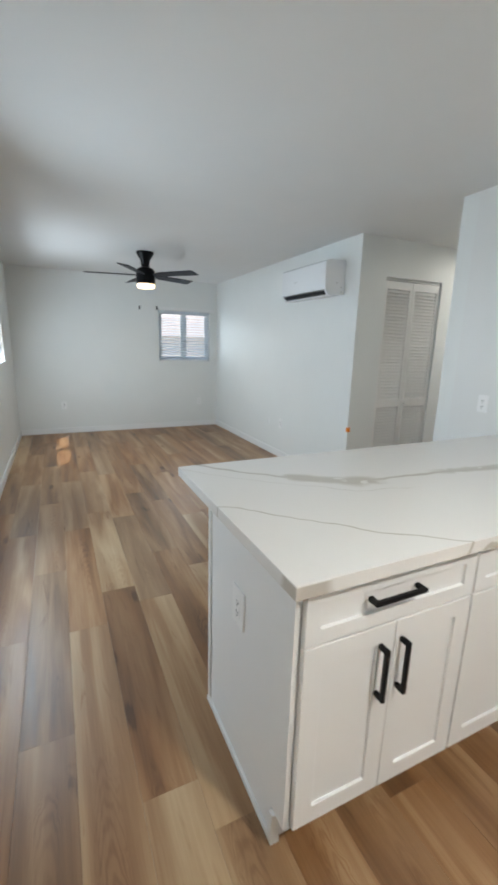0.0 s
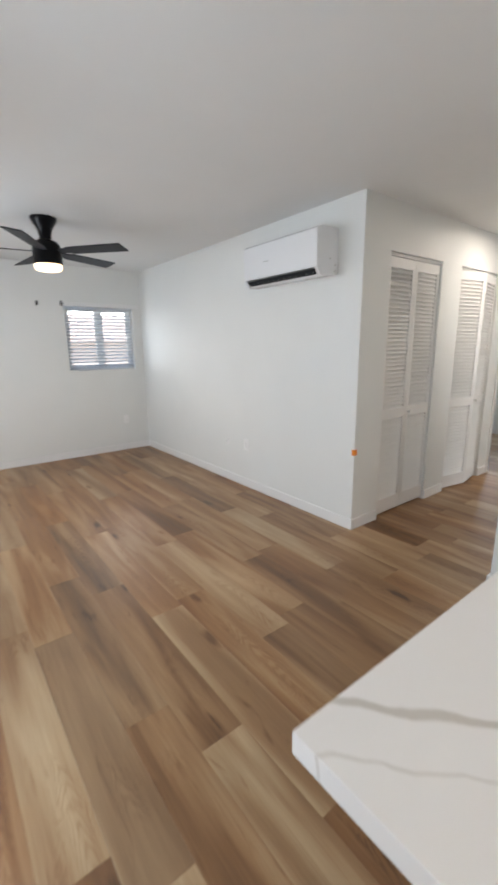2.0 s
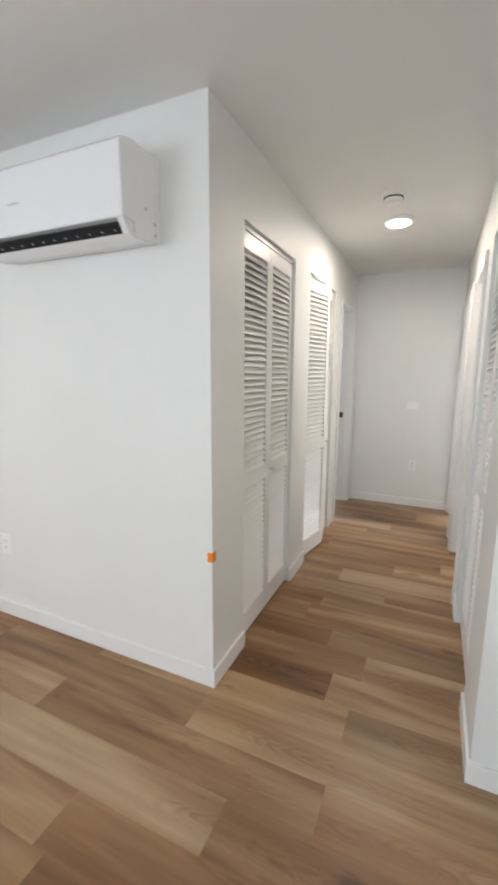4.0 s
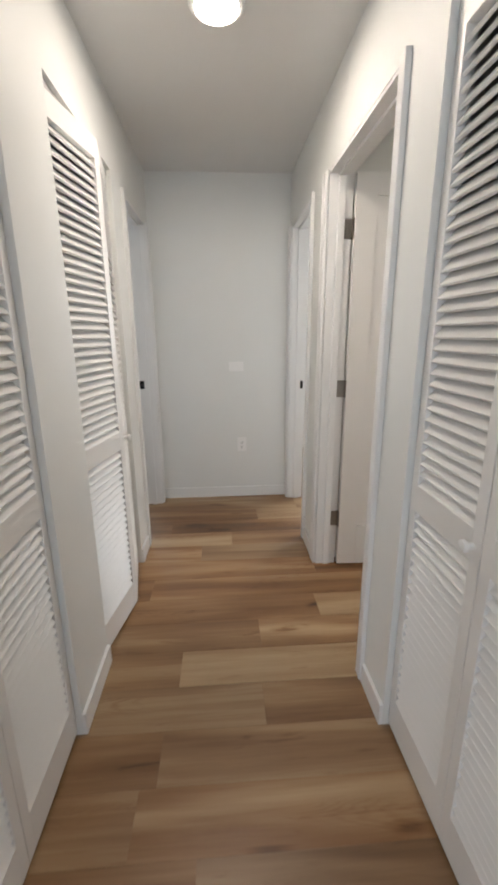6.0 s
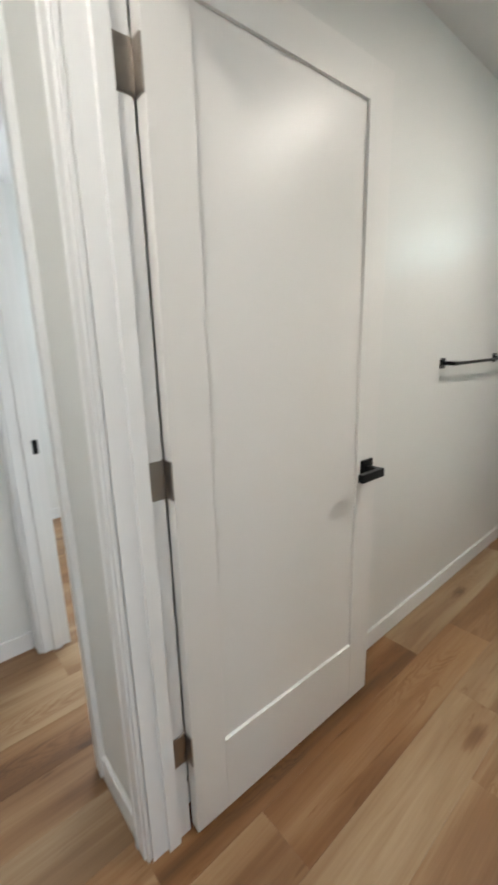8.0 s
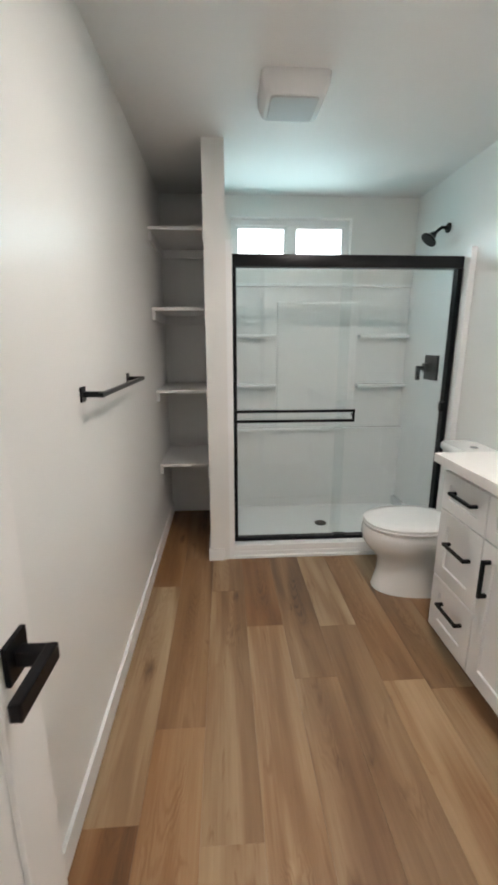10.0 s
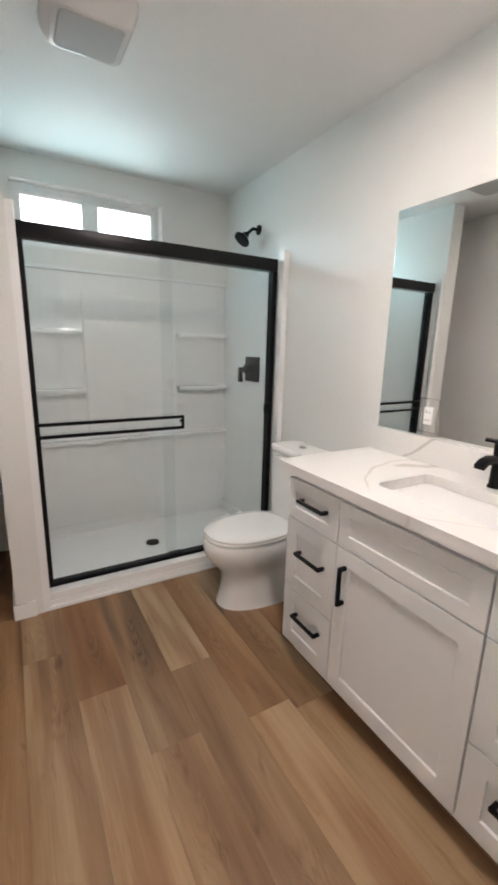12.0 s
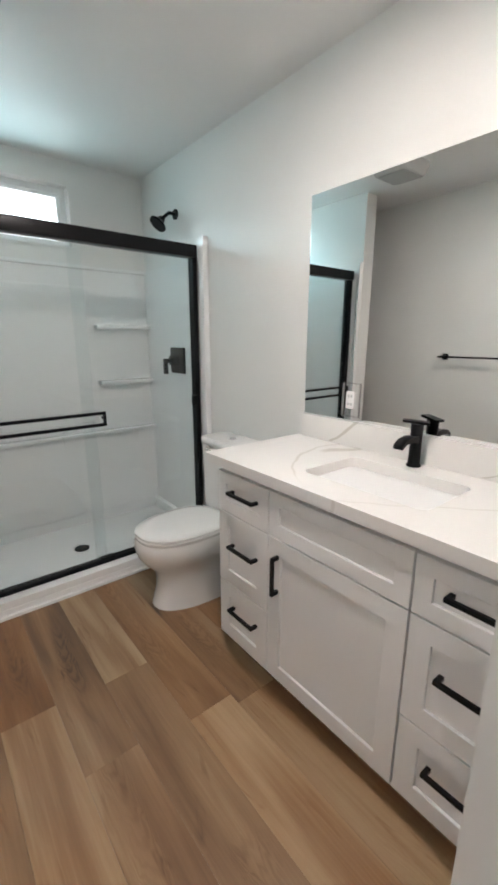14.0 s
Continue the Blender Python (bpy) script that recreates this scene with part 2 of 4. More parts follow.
    veins += [vein(curl, 0.009, 0.38, op("MULTIPLY", top, ramped(X, 3.58, 3.66, 1.0, 0.1))),
              vein(op("SUBTRACT", op("ADD", Y, op("MULTIPLY", X, 0.4)), 2.375), 0.028, 0.5, op("MULTIPLY", top, ramped(X, 3.28, 3.34, 1.0, 0.0))),
              vein(op("SUBTRACT", op("ADD", Y, op("MULTIPLY", X, 1.21)), 5.855), 0.009, 0.28, top),
              vein(op("SUBTRACT", op("SUBTRACT", Y, op("MULTIPLY", Z, 1.3)), -0.25), 0.014, 0.55, up),
              vein(op("SUBTRACT", op("ADD", Y, op("MULTIPLY", Z, 1.5)), 3.18), 0.009, 0.55, up),
              vein(op("SUBTRACT", op("SUBTRACT", Y, op("MULTIPLY", Z, 2.0)), -0.27), 0.008, 0.5, up)]
    both = veins[0]
    for w in veins[1:]:
        both = op("MAXIMUM", both, w)
    mix = n.new("ShaderNodeMix")
    mix.data_type = "RGBA"
    mix.inputs["A"].default_value = (0.81, 0.795, 0.775, 1)
    mix.inputs["B"].default_value = (0.43, 0.39, 0.33, 1)
    l.new(both, mix.inputs["Factor"])
    l.new(mix.outputs["Result"], b.inputs["Base Color"])
    b.inputs["Roughness"].default_value = 0.2
    return m


WALL = painted("wall_paint", (0.78, 0.79, 0.77), 0.5, 0.10, 260)
BATHWALL = painted("semigloss_wall_paint", (0.77, 0.77, 0.75), 0.34, 0.08, 260)
CEIL = painted("ceiling_paint", (0.75, 0.745, 0.73), 0.6, 0.10, 220)
TRIM = painted("trim_paint", (0.82, 0.82, 0.81), 0.3, 0.02, 200, 0.0)
DOORPAINT = painted("door_paint", (0.80, 0.79, 0.77), 0.34, 0.05, 240, 0.0)
CABINET = painted("cabinet_lacquer", (0.82, 0.82, 0.82), 0.33, 0.02, 200, 0.0)
DOORPAINT.node_tree.nodes["Principled BSDF"].inputs["Specular IOR Level"].default_value = 0.32
LOUVRE = painted("louvre_paint", (0.80, 0.79, 0.77), 0.36, 0.02, 200, 0.0)
BLACK = plain("matt_black_metal", (0.006, 0.006, 0.007), 0.28, 0.0)
GLOSSBLACK = plain("polished_black_aluminium", (0.008, 0.008, 0.009), 0.30)
GLOSSBLACK.node_tree.nodes["Principled BSDF"].inputs["Specular IOR Level"].default_value = 0.18
BLADE = plain("dark_grey_blade", (0.022, 0.025, 0.030), 0.5)
for m in (BLACK, BLADE):
    m.node_tree.nodes["Principled BSDF"].inputs["Specular IOR Level"].default_value = 0.16
NICKEL = plain("brushed_nickel", (0.34, 0.31, 0.28), 0.36, 1.0)
CHROME = plain("chrome", (0.7, 0.7, 0.7), 0.12, 1.0)
PLASTIC = plain("white_plastic", (0.87, 0.87, 0.86), 0.28)
ACPLASTIC = plain("glossy_white_plastic", (0.85, 0.86, 0.87), 0.16)
ACRYLIC = plain("white_acrylic", (0.88, 0.89, 0.89), 0.14, 0, 0.3)
CERAMIC = plain("white_ceramic", (0.83, 0.83, 0.82), 0.08, 0, 0.5)
DARK = plain("dark_void", (0.02, 0.02, 0.02), 0.7)
VENTGREY = plain("grey_plastic", (0.50, 0.50, 0.49), 0.35)
VENTCOVER = plain("dull_grey_plastic", (0.36, 0.355, 0.35), 0.3)
VENTSHELL = plain("white_fan_plastic", (0.62, 0.615, 0.61), 0.25)
ORANGE = plain("orange_tape", (0.85, 0.25, 0.02), 0.6)
VINYL = plain("white_vinyl", (0.88, 0.90, 0.90), 0.3)
SLAT = plain("white_blind_slat", (0.80, 0.81, 0.82), 0.4)
sn, sl = SLAT.node_tree.nodes, SLAT.node_tree.links
thin, blend = sn.new("ShaderNodeBsdfTranslucent"), sn.new("ShaderNodeMixShader")
thin.inputs["Color"].default_value = (0.82, 0.88, 0.95, 1)
blend.inputs[0].default_value = 0.65
sl.new(sn["Principled BSDF"].outputs[0], blend.inputs[1])
sl.new(thin.outputs[0], blend.inputs[2])
sl.new(blend.outputs[0], sn["Material Output"].inputs["Surface"])
MIRROR = plain("mirror_silver", (0.88, 0.90, 0.89), 0.01, 1.0)
GLASS = clear_glass("window_glass", (0.95, 0.97, 0.97))
SHOWERGLASS = clear_glass("shower_glass", (0.972, 0.99, 0.99), 0.05)
BULB = glowing("lamp_diffuser", (1.0, 0.93, 0.82), 9.0)
FANBULB = glowing("fan_diffuser", (1.0, 0.70, 0.40), 2.6)
WOOD = plank_wood()
QUARTZ = quartz()
SUB = plain("underlay", (0.18, 0.12, 0.07), 0.8)
STUCCO = painted("stucco", (0.84, 0.76, 0.72), 0.9, 0.3, 60)
ROOFING = painted("roof_shingle", (0.60, 0.50, 0.47), 0.9, 0.4, 40)
EARTH = painted("dry_ground", (0.50, 0.47, 0.42), 0.95, 0.4, 12, 0.2)

# ---------------- mesh helpers ----------------


def box(bm, x0, x1, y0, y1, z0, z1, bevel=0.0, seg=2):
    m = Matrix.Translation(((x0 + x1) / 2, (y0 + y1) / 2, (z0 + z1) / 2)) @ Matrix.Diagonal((x1 - x0, y1 - y0, z1 - z0, 1))
    r = bmesh.ops.create_cube(bm, size=1.0, matrix=m)
    if bevel:
        es = list({e for v in r["verts"] for e in v.link_edges})
        bmesh.ops.bevel(bm, geom=es, offset=bevel, segments=seg, affect="EDGES", profile=0.7)
    return bm


def boxes(*dims, bevel=0.0):
    bm = bmesh.new()
    for d in dims:
        box(bm, *d, bevel=bevel)
    return bm


def tube(bm, a, c, r, r2=None, n=20):
    a, c = Vector(a), Vector(c)
    m = Matrix.Translation((a + c) / 2) @ (c - a).to_track_quat("Z", "Y").to_matrix().to_4x4()
    bmesh.ops.create_cone(bm, cap_ends=True, segments=n, radius1=r, radius2=r if r2 is None else r2, depth=(c - a).length, matrix=m)
    return bm


def tubes(*rows, n=20):
    bm = bmesh.new()
    for a, c, r in rows:
        tube(bm, a, c, r, n=n)
    return bm


def loft(rings, cap=True):
    """Skin through rings of equally many points."""
    bm = bmesh.new()
    vs = [[bm.verts.new(p) for p in ring] for ring in rings]
    k = len(rings[0])
    for a, c in zip(vs, vs[1:]):
        for i in range(k):
            bm.faces.new((a[i], a[(i + 1) % k], c[(i + 1) % k], c[i]))
    if cap:
        bm.faces.new(list(reversed(vs[0])))
        bm.faces.new(vs[-1])
    bmesh.ops.recalc_face_normals(bm, faces=bm.faces)
    return bm


def part(name, bm, material, parent=None, label="", smooth=False):
    me = bpy.data.meshes.new(name)
    bm.to_mesh(me)
    bm.free()
    me.materials.append(material)
    if smooth:
        me.polygons.foreach_set("use_smooth", [True] * len(me.polygons))
        me.set_sharp_from_angle(angle=radians(40))
    ob = new(name, me)
    ob.parent = parent
    return tagged(ob, label)


def thing(name, label, category, at=(0, 0, 0), group=""):
    ob = new(name)
    ob.empty_display_size = 0.1
    ob.location = at
    return tagged(ob, label, category, group)


def shell(name, bm, material, label="", category=""):
    return tagged(part(name, bm, material), label, category or name.split("_")[0], kind="structure")


def wall_x(name, x0, x1, y0, y1, holes, material, label):
    """Wall that runs along y, with openings (a, b, z0, z1)."""
    bm = bmesh.new()
    y = y0
    for a, c, z0, z1 in sorted(holes):
        box(bm, x0, x1, y, a, 0, H)
        if z0 > 0:
            box(bm, x0, x1, a, c, 0, z0)
        if z1 < H:
            box(bm, x0, x1, a, c, z1, H)
        y = c
    box(bm, x0, x1, y, y1, 0, H)
    return shell(name, bm, material, label, "wall")


def wall_y(name, y0, y1, x0, x1, holes, material, label):
    bm = bmesh.new()
    x = x0
    for a, c, z0, z1 in sorted(holes):
        box(bm, x, a, y0, y1, 0, H)
        if z0 > 0:
            box(bm, a, c, y0, y1, 0, z0)
        if z1 < H:
            box(bm, a, c, y0, y1, z1, H)
        x = c
    box(bm, x, x1, y0, y1, 0, H)
    return shell(name, bm, material, label, "wall")


# ---------------- structure ----------------
WIN_W = (4.77, 6.46, 1.15, 1.97)     # street window: y0, y1, z0, z1
WIN_N = (1.90, 2.79, 1.14, 1.97)     # far window: x0, x1
WIN_B = (3.645, 4.55, 1.93, 2.295)     # bathroom window: x0, x1
FD = (2.83, 3.70, 2.06)              # front door

floor = shell("floor", boxes((-0.5, 8.2, -1.8, 7.8, -0.12, -0.0065)), SUB, "oak-look plank floor through all the rooms", "floor")
shell("ceiling", boxes((-0.5, 8.2, -1.8, 7.8, H, H + 0.12)), CEIL, "white painted drywall ceiling", "ceiling")
wall_x("wall_west", XW - 0.15, XW, YB - T, YN + 0.15, [(FD[0], FD[1], 0, FD[2]), WIN_W], WALL, "white painted wall with front door and wide window")
wall_y("wall_north", YN, YN + 0.15, XW, 3.04, [WIN_N], WALL, "white painted end wall with small window")
wall_x("wall_living_east", XA, XA + T, YH + T, YN, [], WALL, "white painted wall carrying the air conditioner")
wall_y("wall_hall_north", YH, YH + T, XA, XE, [(C1[0], C1[1], 0, C1[2]), (C2[0], C2[1], 0, C2[2]), (D3[0], D3[1], 0, D3[2])], WALL, "white painted hall wall with two louvred closets")
wall_x("wall_hall_end", XE, XE + T, YS - T, YH + T, [], WALL, "white painted wall at the end of the hall")
wall_y("wall_hall_south", YS - T, YS, XK, XE, [(C3[0], C3[1], 0, C3[2]), (D1[0], D1[1], 0, D1[2]), (D2[0], D2[1], 0, D2[2])], WALL, "white painted hall wall with bathroom door")
wall_x("wall_kitchen_east", XK, BX0, YB, YS - T, [], BATHWALL, "white painted wall between kitchen and bathroom")
wall_y("wall_kitchen_south", YB - T, YB, XW, BX0, [], WALL, "white painted kitchen wall")
wall_x("wall_bath_east", BX1, BX1 + T, BY0, YS - T, [], BATHWALL, "white semi-gloss bathroom wall with towel bar")
wall_y("wall_bath_south", BY0 - 0.15, BY0, BX0, BX1 + T, [WIN_B], BATHWALL, "white bathroom wall with small high window")
wall_x("wall_partition", 4.60, 4.722, BY0, -0.03, [], BATHWALL, "white partition between shower and shelf niche")
wall_y("wall_linen_south", 1.984, 2.044, BX0, 4.165, [], BATHWALL, "white bathroom wall beside the vanity")
wall_x("wall_linen_east", 4.085, 4.165, 2.044, YS - T, [], BATHWALL, "white wall behind the bathroom door opening")
# closet and bedroom enclosures
wall_y("wall_closet_back", 4.50, 4.56, XA + T, 5.15, [], WALL, "white painted closet wall")
wall_x("wall_closet_side", 5.15, 5.23, YH + T, 6.6, [], WALL, "white painted closet wall")
wall_x("wall_closet_divider", 4.12, 4.18, YH + T, 4.50, [], WALL, "white painted closet wall")
wall_y("wall_bedroom_north", 6.6, 6.72, 5.15, 7.7, [], WALL, "white painted bedroom wall")
wall_x("wall_bedroom_east", 7.6, 7.7, -0.9, 6.6, [], WALL, "white painted bedroom wall")
wall_y("wall_bedroom_divider", 3.2, 3.3, XE + T, 7.6, [], WALL, "white painted bedroom wall")
wall_y("wall_bedroom_south", -1.0, -0.9, BX1 + T, 7.7, [], WALL, "white painted bedroom wall")


def base_x(x, y0, y1, side):
    bm = boxes((min(x, x + side * 0.013), max(x, x + side * 0.013), y0, y1, 0.0, 0.085), bevel=0.003)
    shell("baseboard", bm, TRIM, "white painted baseboard", "baseboard")


def base_y(y, x0, x1, side):
    bm = boxes((x0, x1, min(y, y + side * 0.013), max(y, y + side * 0.013), 0.0, 0.085), bevel=0.003)
    shell("baseboard", bm, TRIM, "white painted baseboard", "baseboard")


base_x(XW, 3.765, YN, 1)
base_x(XW, YB, 2.765, 1)
base_y(YN, XW + 0.013, XA - 0.013, -1)
base_x(XA, YH - 0.013, YN, -1)
base_y(YH, XA, C1[0], -1)
base_y(YH, C1[1], C2[0], -1)
base_y(YH, C2[1], D3[0] - 0.06, -1)
base_x(XE, YS + 0.02, YH - 0.02, -1)
base_y(YS, XK, C3[0], 1)
base_y(YS, C3[1], D1[0] - 0.06, 1)
base_y(YS, D1[1] + 0.062, D2[0] - 0.06, 1)
base_x(XK, 2.20, YS + 0.013, -1)
base_x(BX1, BY0, BY1, -1)
base_y(-0.03, 4.632, 4.735, 1)
base_x(4.722, BY0, -0.03, 1)
base_x(4.165, 1.984, YS - T, 1)
base_x(7.6, -0.9, 6.6, -1)
base_x(5.23, YH + T, 6.6, 1)


def door_trim(x0, x1, top, y0, y1, face):
    """Jambs, stops, head and side casings of a doorway in a wall that runs along x; face: the hall side."""
    t = tagged(new("doorway_trim"), "white painted door jambs and casing", "door frame", kind="structure")
    bm = boxes((x0, x0 + 0.014, y0 + 0.002, y1 - 0.002, 0, top), (x1 - 0.014, x1, y0 + 0.002, y1 - 0.002, 0, top), (x0 + 0.014, x1 - 0.014, y0 + 0.002, y1 - 0.002, top - 0.014, top))
    part("jamb", bm, TRIM, t)
    ym = (y0 + y1) / 2
    bm = boxes((x0 + 0.014, x0 + 0.026, ym - 0.02, ym + 0.015, 0, top - 0.014), (x1 - 0.026, x1 - 0.014, ym - 0.02, ym + 0.015, 0, top - 0.014),
               (x0 + 0.026, x1 - 0.026, ym - 0.02, ym + 0.015, top - 0.026, top - 0.014), bevel=0.002)
    part("door_stop", bm, TRIM, t)
    y = y1 if face > 0 else y0
    for s, x in ((-1, x0 + 0.008), (1, x1 - 0.008)):
        bm = bmesh.new()
        for a, c, d in ((0.0, 0.060, 0.011), (0.012, 0.05, 0.016), (0.047, 0.062, 0.019)):
            xs = sorted((x + s * a, x + s * c))
            ys = sorted((y, y + face * d))
            box(bm, xs[0], xs[1], ys[0], ys[1], 0, top + 0.004 - d * 0.1, 0.002, 1)
        part("casing", bm, TRIM, t)
    return t


door_trim(D1[0], D1[1], D1[2], YS - T, YS, 1)
door_trim(D2[0], D2[1], D2[2], YS - T, YS, 1)
door_trim(D3[0], D3[1], D3[2], YH, YH + T, -1)


def strike(x, y, z):
    t = thing("strike_plate", "black strike plate screwed to a door jamb", "strike plate", (x, y, z))
    part("plate", boxes((-0.003, 0, -0.022, 0.022, -0.030, 0.030), bevel=0.001), BLACK, t)
    part("latch_hole", boxes((-0.004, -0.003, -0.007, 0.007, -0.012, 0.012)), DARK, t)


strike(D3[1] - 0.014, YH + 0.09, 0.97)
strike(D2[1] - 0.014, YS - 0.082, 0.95)

# ---------------- windows, front door ----------------


def blind(name, label, along, a0, a1, face, out, z0, z1, tilt):
    """Slatted blind in a plane; along: 'x' or 'y'; face: where it hangs; out: the way into the room."""
    t = thing(name, label, "blind")

    def span(d0, d1, u0, u1, w0, w1):
        d = sorted((face + out * d0, face + out * d1))
        return (u0, u1, d[0], d[1], w0, w1) if along == "x" else (d[0], d[1], u0, u1, w0, w1)

    part("headrail", boxes(span(0.0, 0.055, a0, a1, z1 - 0.05, z1), bevel=0.003), SLAT, t)
    part("bottom_rail", boxes(span(0.004, 0.05, a0 + 0.004, a1 - 0.004, z0, z0 + 0.018), bevel=0.003), SLAT, t)
    n = int((z1 - 0.06 - z0 - 0.03) / 0.043)
    bm = bmesh.new()
    box(bm, *((-(a1 - a0) / 2 + 0.004, (a1 - a0) / 2 - 0.004, -0.024, 0.024, -0.0013, 0.0013) if along == "x" else (-0.024, 0.024, -(a1 - a0) / 2 + 0.004, (a1 - a0) / 2 - 0.004, -0.0013, 0.0013)))
    first = part("slat", bm, SLAT, t)
    rot = (tilt * out * -1, 0, 0) if along == "x" else (0, tilt * out, 0)
    for i in range(n):
        o = first if i == 0 else new("slat", first.data)
        o.parent = t
        mid = (a0 + a1) / 2
        z = z0 + 0.04 + i * 0.043
        o.matrix_basis = pose(*((mid, face + out * 0.027, z) if along == "x" else (face + out * 0.027, mid, z)), *rot)
    for f in (0.15, 0.85):
        u = a0 + f * (a1 - a0)
        p = (u, face + out * 0.053) if along == "x" else (face + out * 0.053, u)
        part("ladder_cord", tubes(((*p, z0), (*p, z1 - 0.03), 0.0014), n=6), SLAT, t)
    return t


def window_unit(name, label, along, a0, a1, z0, z1, face, out, glass, f=0.045, s=0.022):
    """Vinyl slider set back in the wall; face: the room face of the wall; out: the way outdoors."""
    t = tagged(new(name), label, "window", kind="structure")

    def span(u0, u1, w0, w1, d0, d1):
        d = sorted((face + out * d0, face + out * d1))
        return (u0, u1, d[0], d[1], w0, w1) if along == "x" else (d[0], d[1], u0, u1, w0, w1)

    m = (a0 + a1) / 2
    bm = boxes(span(a0, a1, z0, z0 + f, 0.07, 0.13), span(a0, a1, z1 - f, z1, 0.07, 0.13), span(a0, a0 + f, z0 + f, z1 - f, 0.07, 0.13), span(a1 - f, a1, z0 + f, z1 - f, 0.07, 0.13))
    part("window_frame", bm, VINYL, t)
    part("mullion", boxes(span(m - 0.03, m + 0.03, z0 + f, z1 - f, 0.075, 0.125), bevel=0.003), VINYL, t)
    for u0, u1, d in ((a0 + f, m - 0.03, 0.092), (m + 0.03, a1 - f, 0.104)):
        p = part("pane", boxes(span(u0, u1, z0 + f, z1 - f, d, d + 0.005)), glass, t)
        p.visible_shadow = False
        part("sash", boxes(span(u0, u1, z0 + f, z0 + f + s, d - 0.012, d + 0.015), span(u0, u1, z1 - f - s, z1 - f, d - 0.012, d + 0.015),
                           span(u0, u0 + s, z0 + f + s, z1 - f - s, d - 0.012, d + 0.015), span(u1 - s, u1, z0 + f + s, z1 - f - s, d - 0.012, d + 0.015)), VINYL, t)
    part("window_sill", boxes(span(a0, a1, z0, z0 + 0.012, -0.004, 0.069), bevel=0.002), TRIM, t)
    return t


window_unit("window_1", "wide white vinyl slider window in a drywall opening", "y", WIN_W[0], WIN_W[1], WIN_W[2], WIN_W[3], XW, -1, GLASS)
window_unit("window_2", "small white vinyl slider window in a drywall opening", "x", WIN_N[0], WIN_N[1], WIN_N[2], WIN_N[3], YN, 1, GLASS)
window_unit("window_3", "small high white vinyl window with bright panes", "x", WIN_B[0], WIN_B[1], WIN_B[2], WIN_B[3], BY0, -1, GLASS, 0.036, 0.018)
blind("window_blind", "white slatted blind hanging in the wide window", "y", WIN_W[0] + 0.01, WIN_W[1] - 0.01, XW - 0.062, 1, WIN_W[2] + 0.075, WIN_W[3] - 0.004, 68)
blind("window_blind", "white slatted blind hanging in the small window", "x", WIN_N[0] + 0.01, WIN_N[1] - 0.01, YN + 0.062, -1, WIN_N[2] + 0.03, WIN_N[3] - 0.004, 20)

t = thing("blind_valance", "cream valance board above the small window's blind", "valance", (2.385, YN, 1.952))
part("board", boxes((-0.49, 0.49, -0.022, -0.001, 0.0, 0.052), bevel=0.003), TRIM, t)

front_door = tagged(new("door_1"), "closed white front door with a full glass light", "door", kind="structure")
fx0, fx1 = XW - 0.055, XW - 0.012
part("stile", boxes((fx0, fx1, FD[0] + 0.022, FD[0] + 0.13, 0.012, 2.045), bevel=0.002), DOORPAINT, front_door)
part("stile", boxes((fx0, fx1, FD[1] - 0.13, FD[1] - 0.022, 0.012, 2.045), bevel=0.002), DOORPAINT, front_door)
part("rail", boxes((fx0, fx1, FD[0] + 0.13, FD[1] - 0.13, 0.012, 0.22)), DOORPAINT, front_door)
part("rail", boxes((fx0, fx1, FD[0] + 0.13, FD[1] - 0.13, 1.92, 2.045)), DOORPAINT, front_door)
fp = part("pane", boxes((XW - 0.036, XW - 0.03, FD[0] + 0.13, FD[1] - 0.13, 0.22, 1.92)), GLASS, front_door)
fp.visible_shadow = False
part("door_sweep", boxes((fx1, fx1 + 0.008, FD[0] + 0.024, FD[1] - 0.024, 0.004, 0.030)), VENTGREY, front_door, "grey rubber door sweep")
part("lever_handle", tubes(((fx1, FD[0] + 0.085, 0.92), (fx1 + 0.012, FD[0] + 0.085, 0.92), 0.032), ((fx1, FD[0] + 0.085, 0.92), (fx1 + 0.055, FD[0] + 0.085, 0.92), 0.011),
                           ((fx1 + 0.05, FD[0] + 0.075, 0.92), (fx1 + 0.05, FD[0] + 0.19, 0.925), 0.009)), CHROME, front_door, "chrome lever handle", True)
lock = part("keypad_lock", boxes((fx1, fx1 + 0.028, FD[0] + 0.052, FD[0] + 0.118, 1.03, 1.16), bevel=0.006), BLACK, front_door, "black keypad lock with steel base")
part("lock_base", boxes((fx1, fx1 + 0.03, FD[0] + 0.054, FD[0] + 0.116, 1.0, 1.035), bevel=0.004), NICKEL, lock)
for z in (0.32, 1.05, 1.8):
    part("hinge", boxes((XW - 0.01, XW + 0.006, FD[1] - 0.028, FD[1] - 0.012, z - 0.045, z + 0.045), bevel=0.002), NICKEL, front_door)
bm = boxes((XW - 0.15, XW - 0.002, FD[0], FD[0] + 0.02, 0, FD[2]), (XW - 0.15, XW - 0.002, FD[1] - 0.02, FD[1], 0, FD[2]), (XW - 0.15, XW - 0.002, FD[0] + 0.02, FD[1] - 0.02, FD[2] - 0.012, FD[2]))
part("jamb", bm, TRIM, front_door)
for y0, y1, z0, z1 in ((FD[0] - 0.062, FD[0] + 0.006, 0, FD[2] + 0.07), (FD[1] - 0.006, FD[1] + 0.062, 0, FD[2] + 0.07), (FD[0] + 0.006, FD[1] - 0.006, FD[2] - 0.004, FD[2] + 0.07)):
    part("casing", boxes((XW, XW + 0.016, y0, y1, z0, z1), bevel=0.003), TRIM, front_door)
part("threshold", boxes((XW - 0.15, XW - 0.004, FD[0] + 0.021, FD[1] - 0.021, 0.001, 0.012), bevel=0.003), NICKEL, front_door)
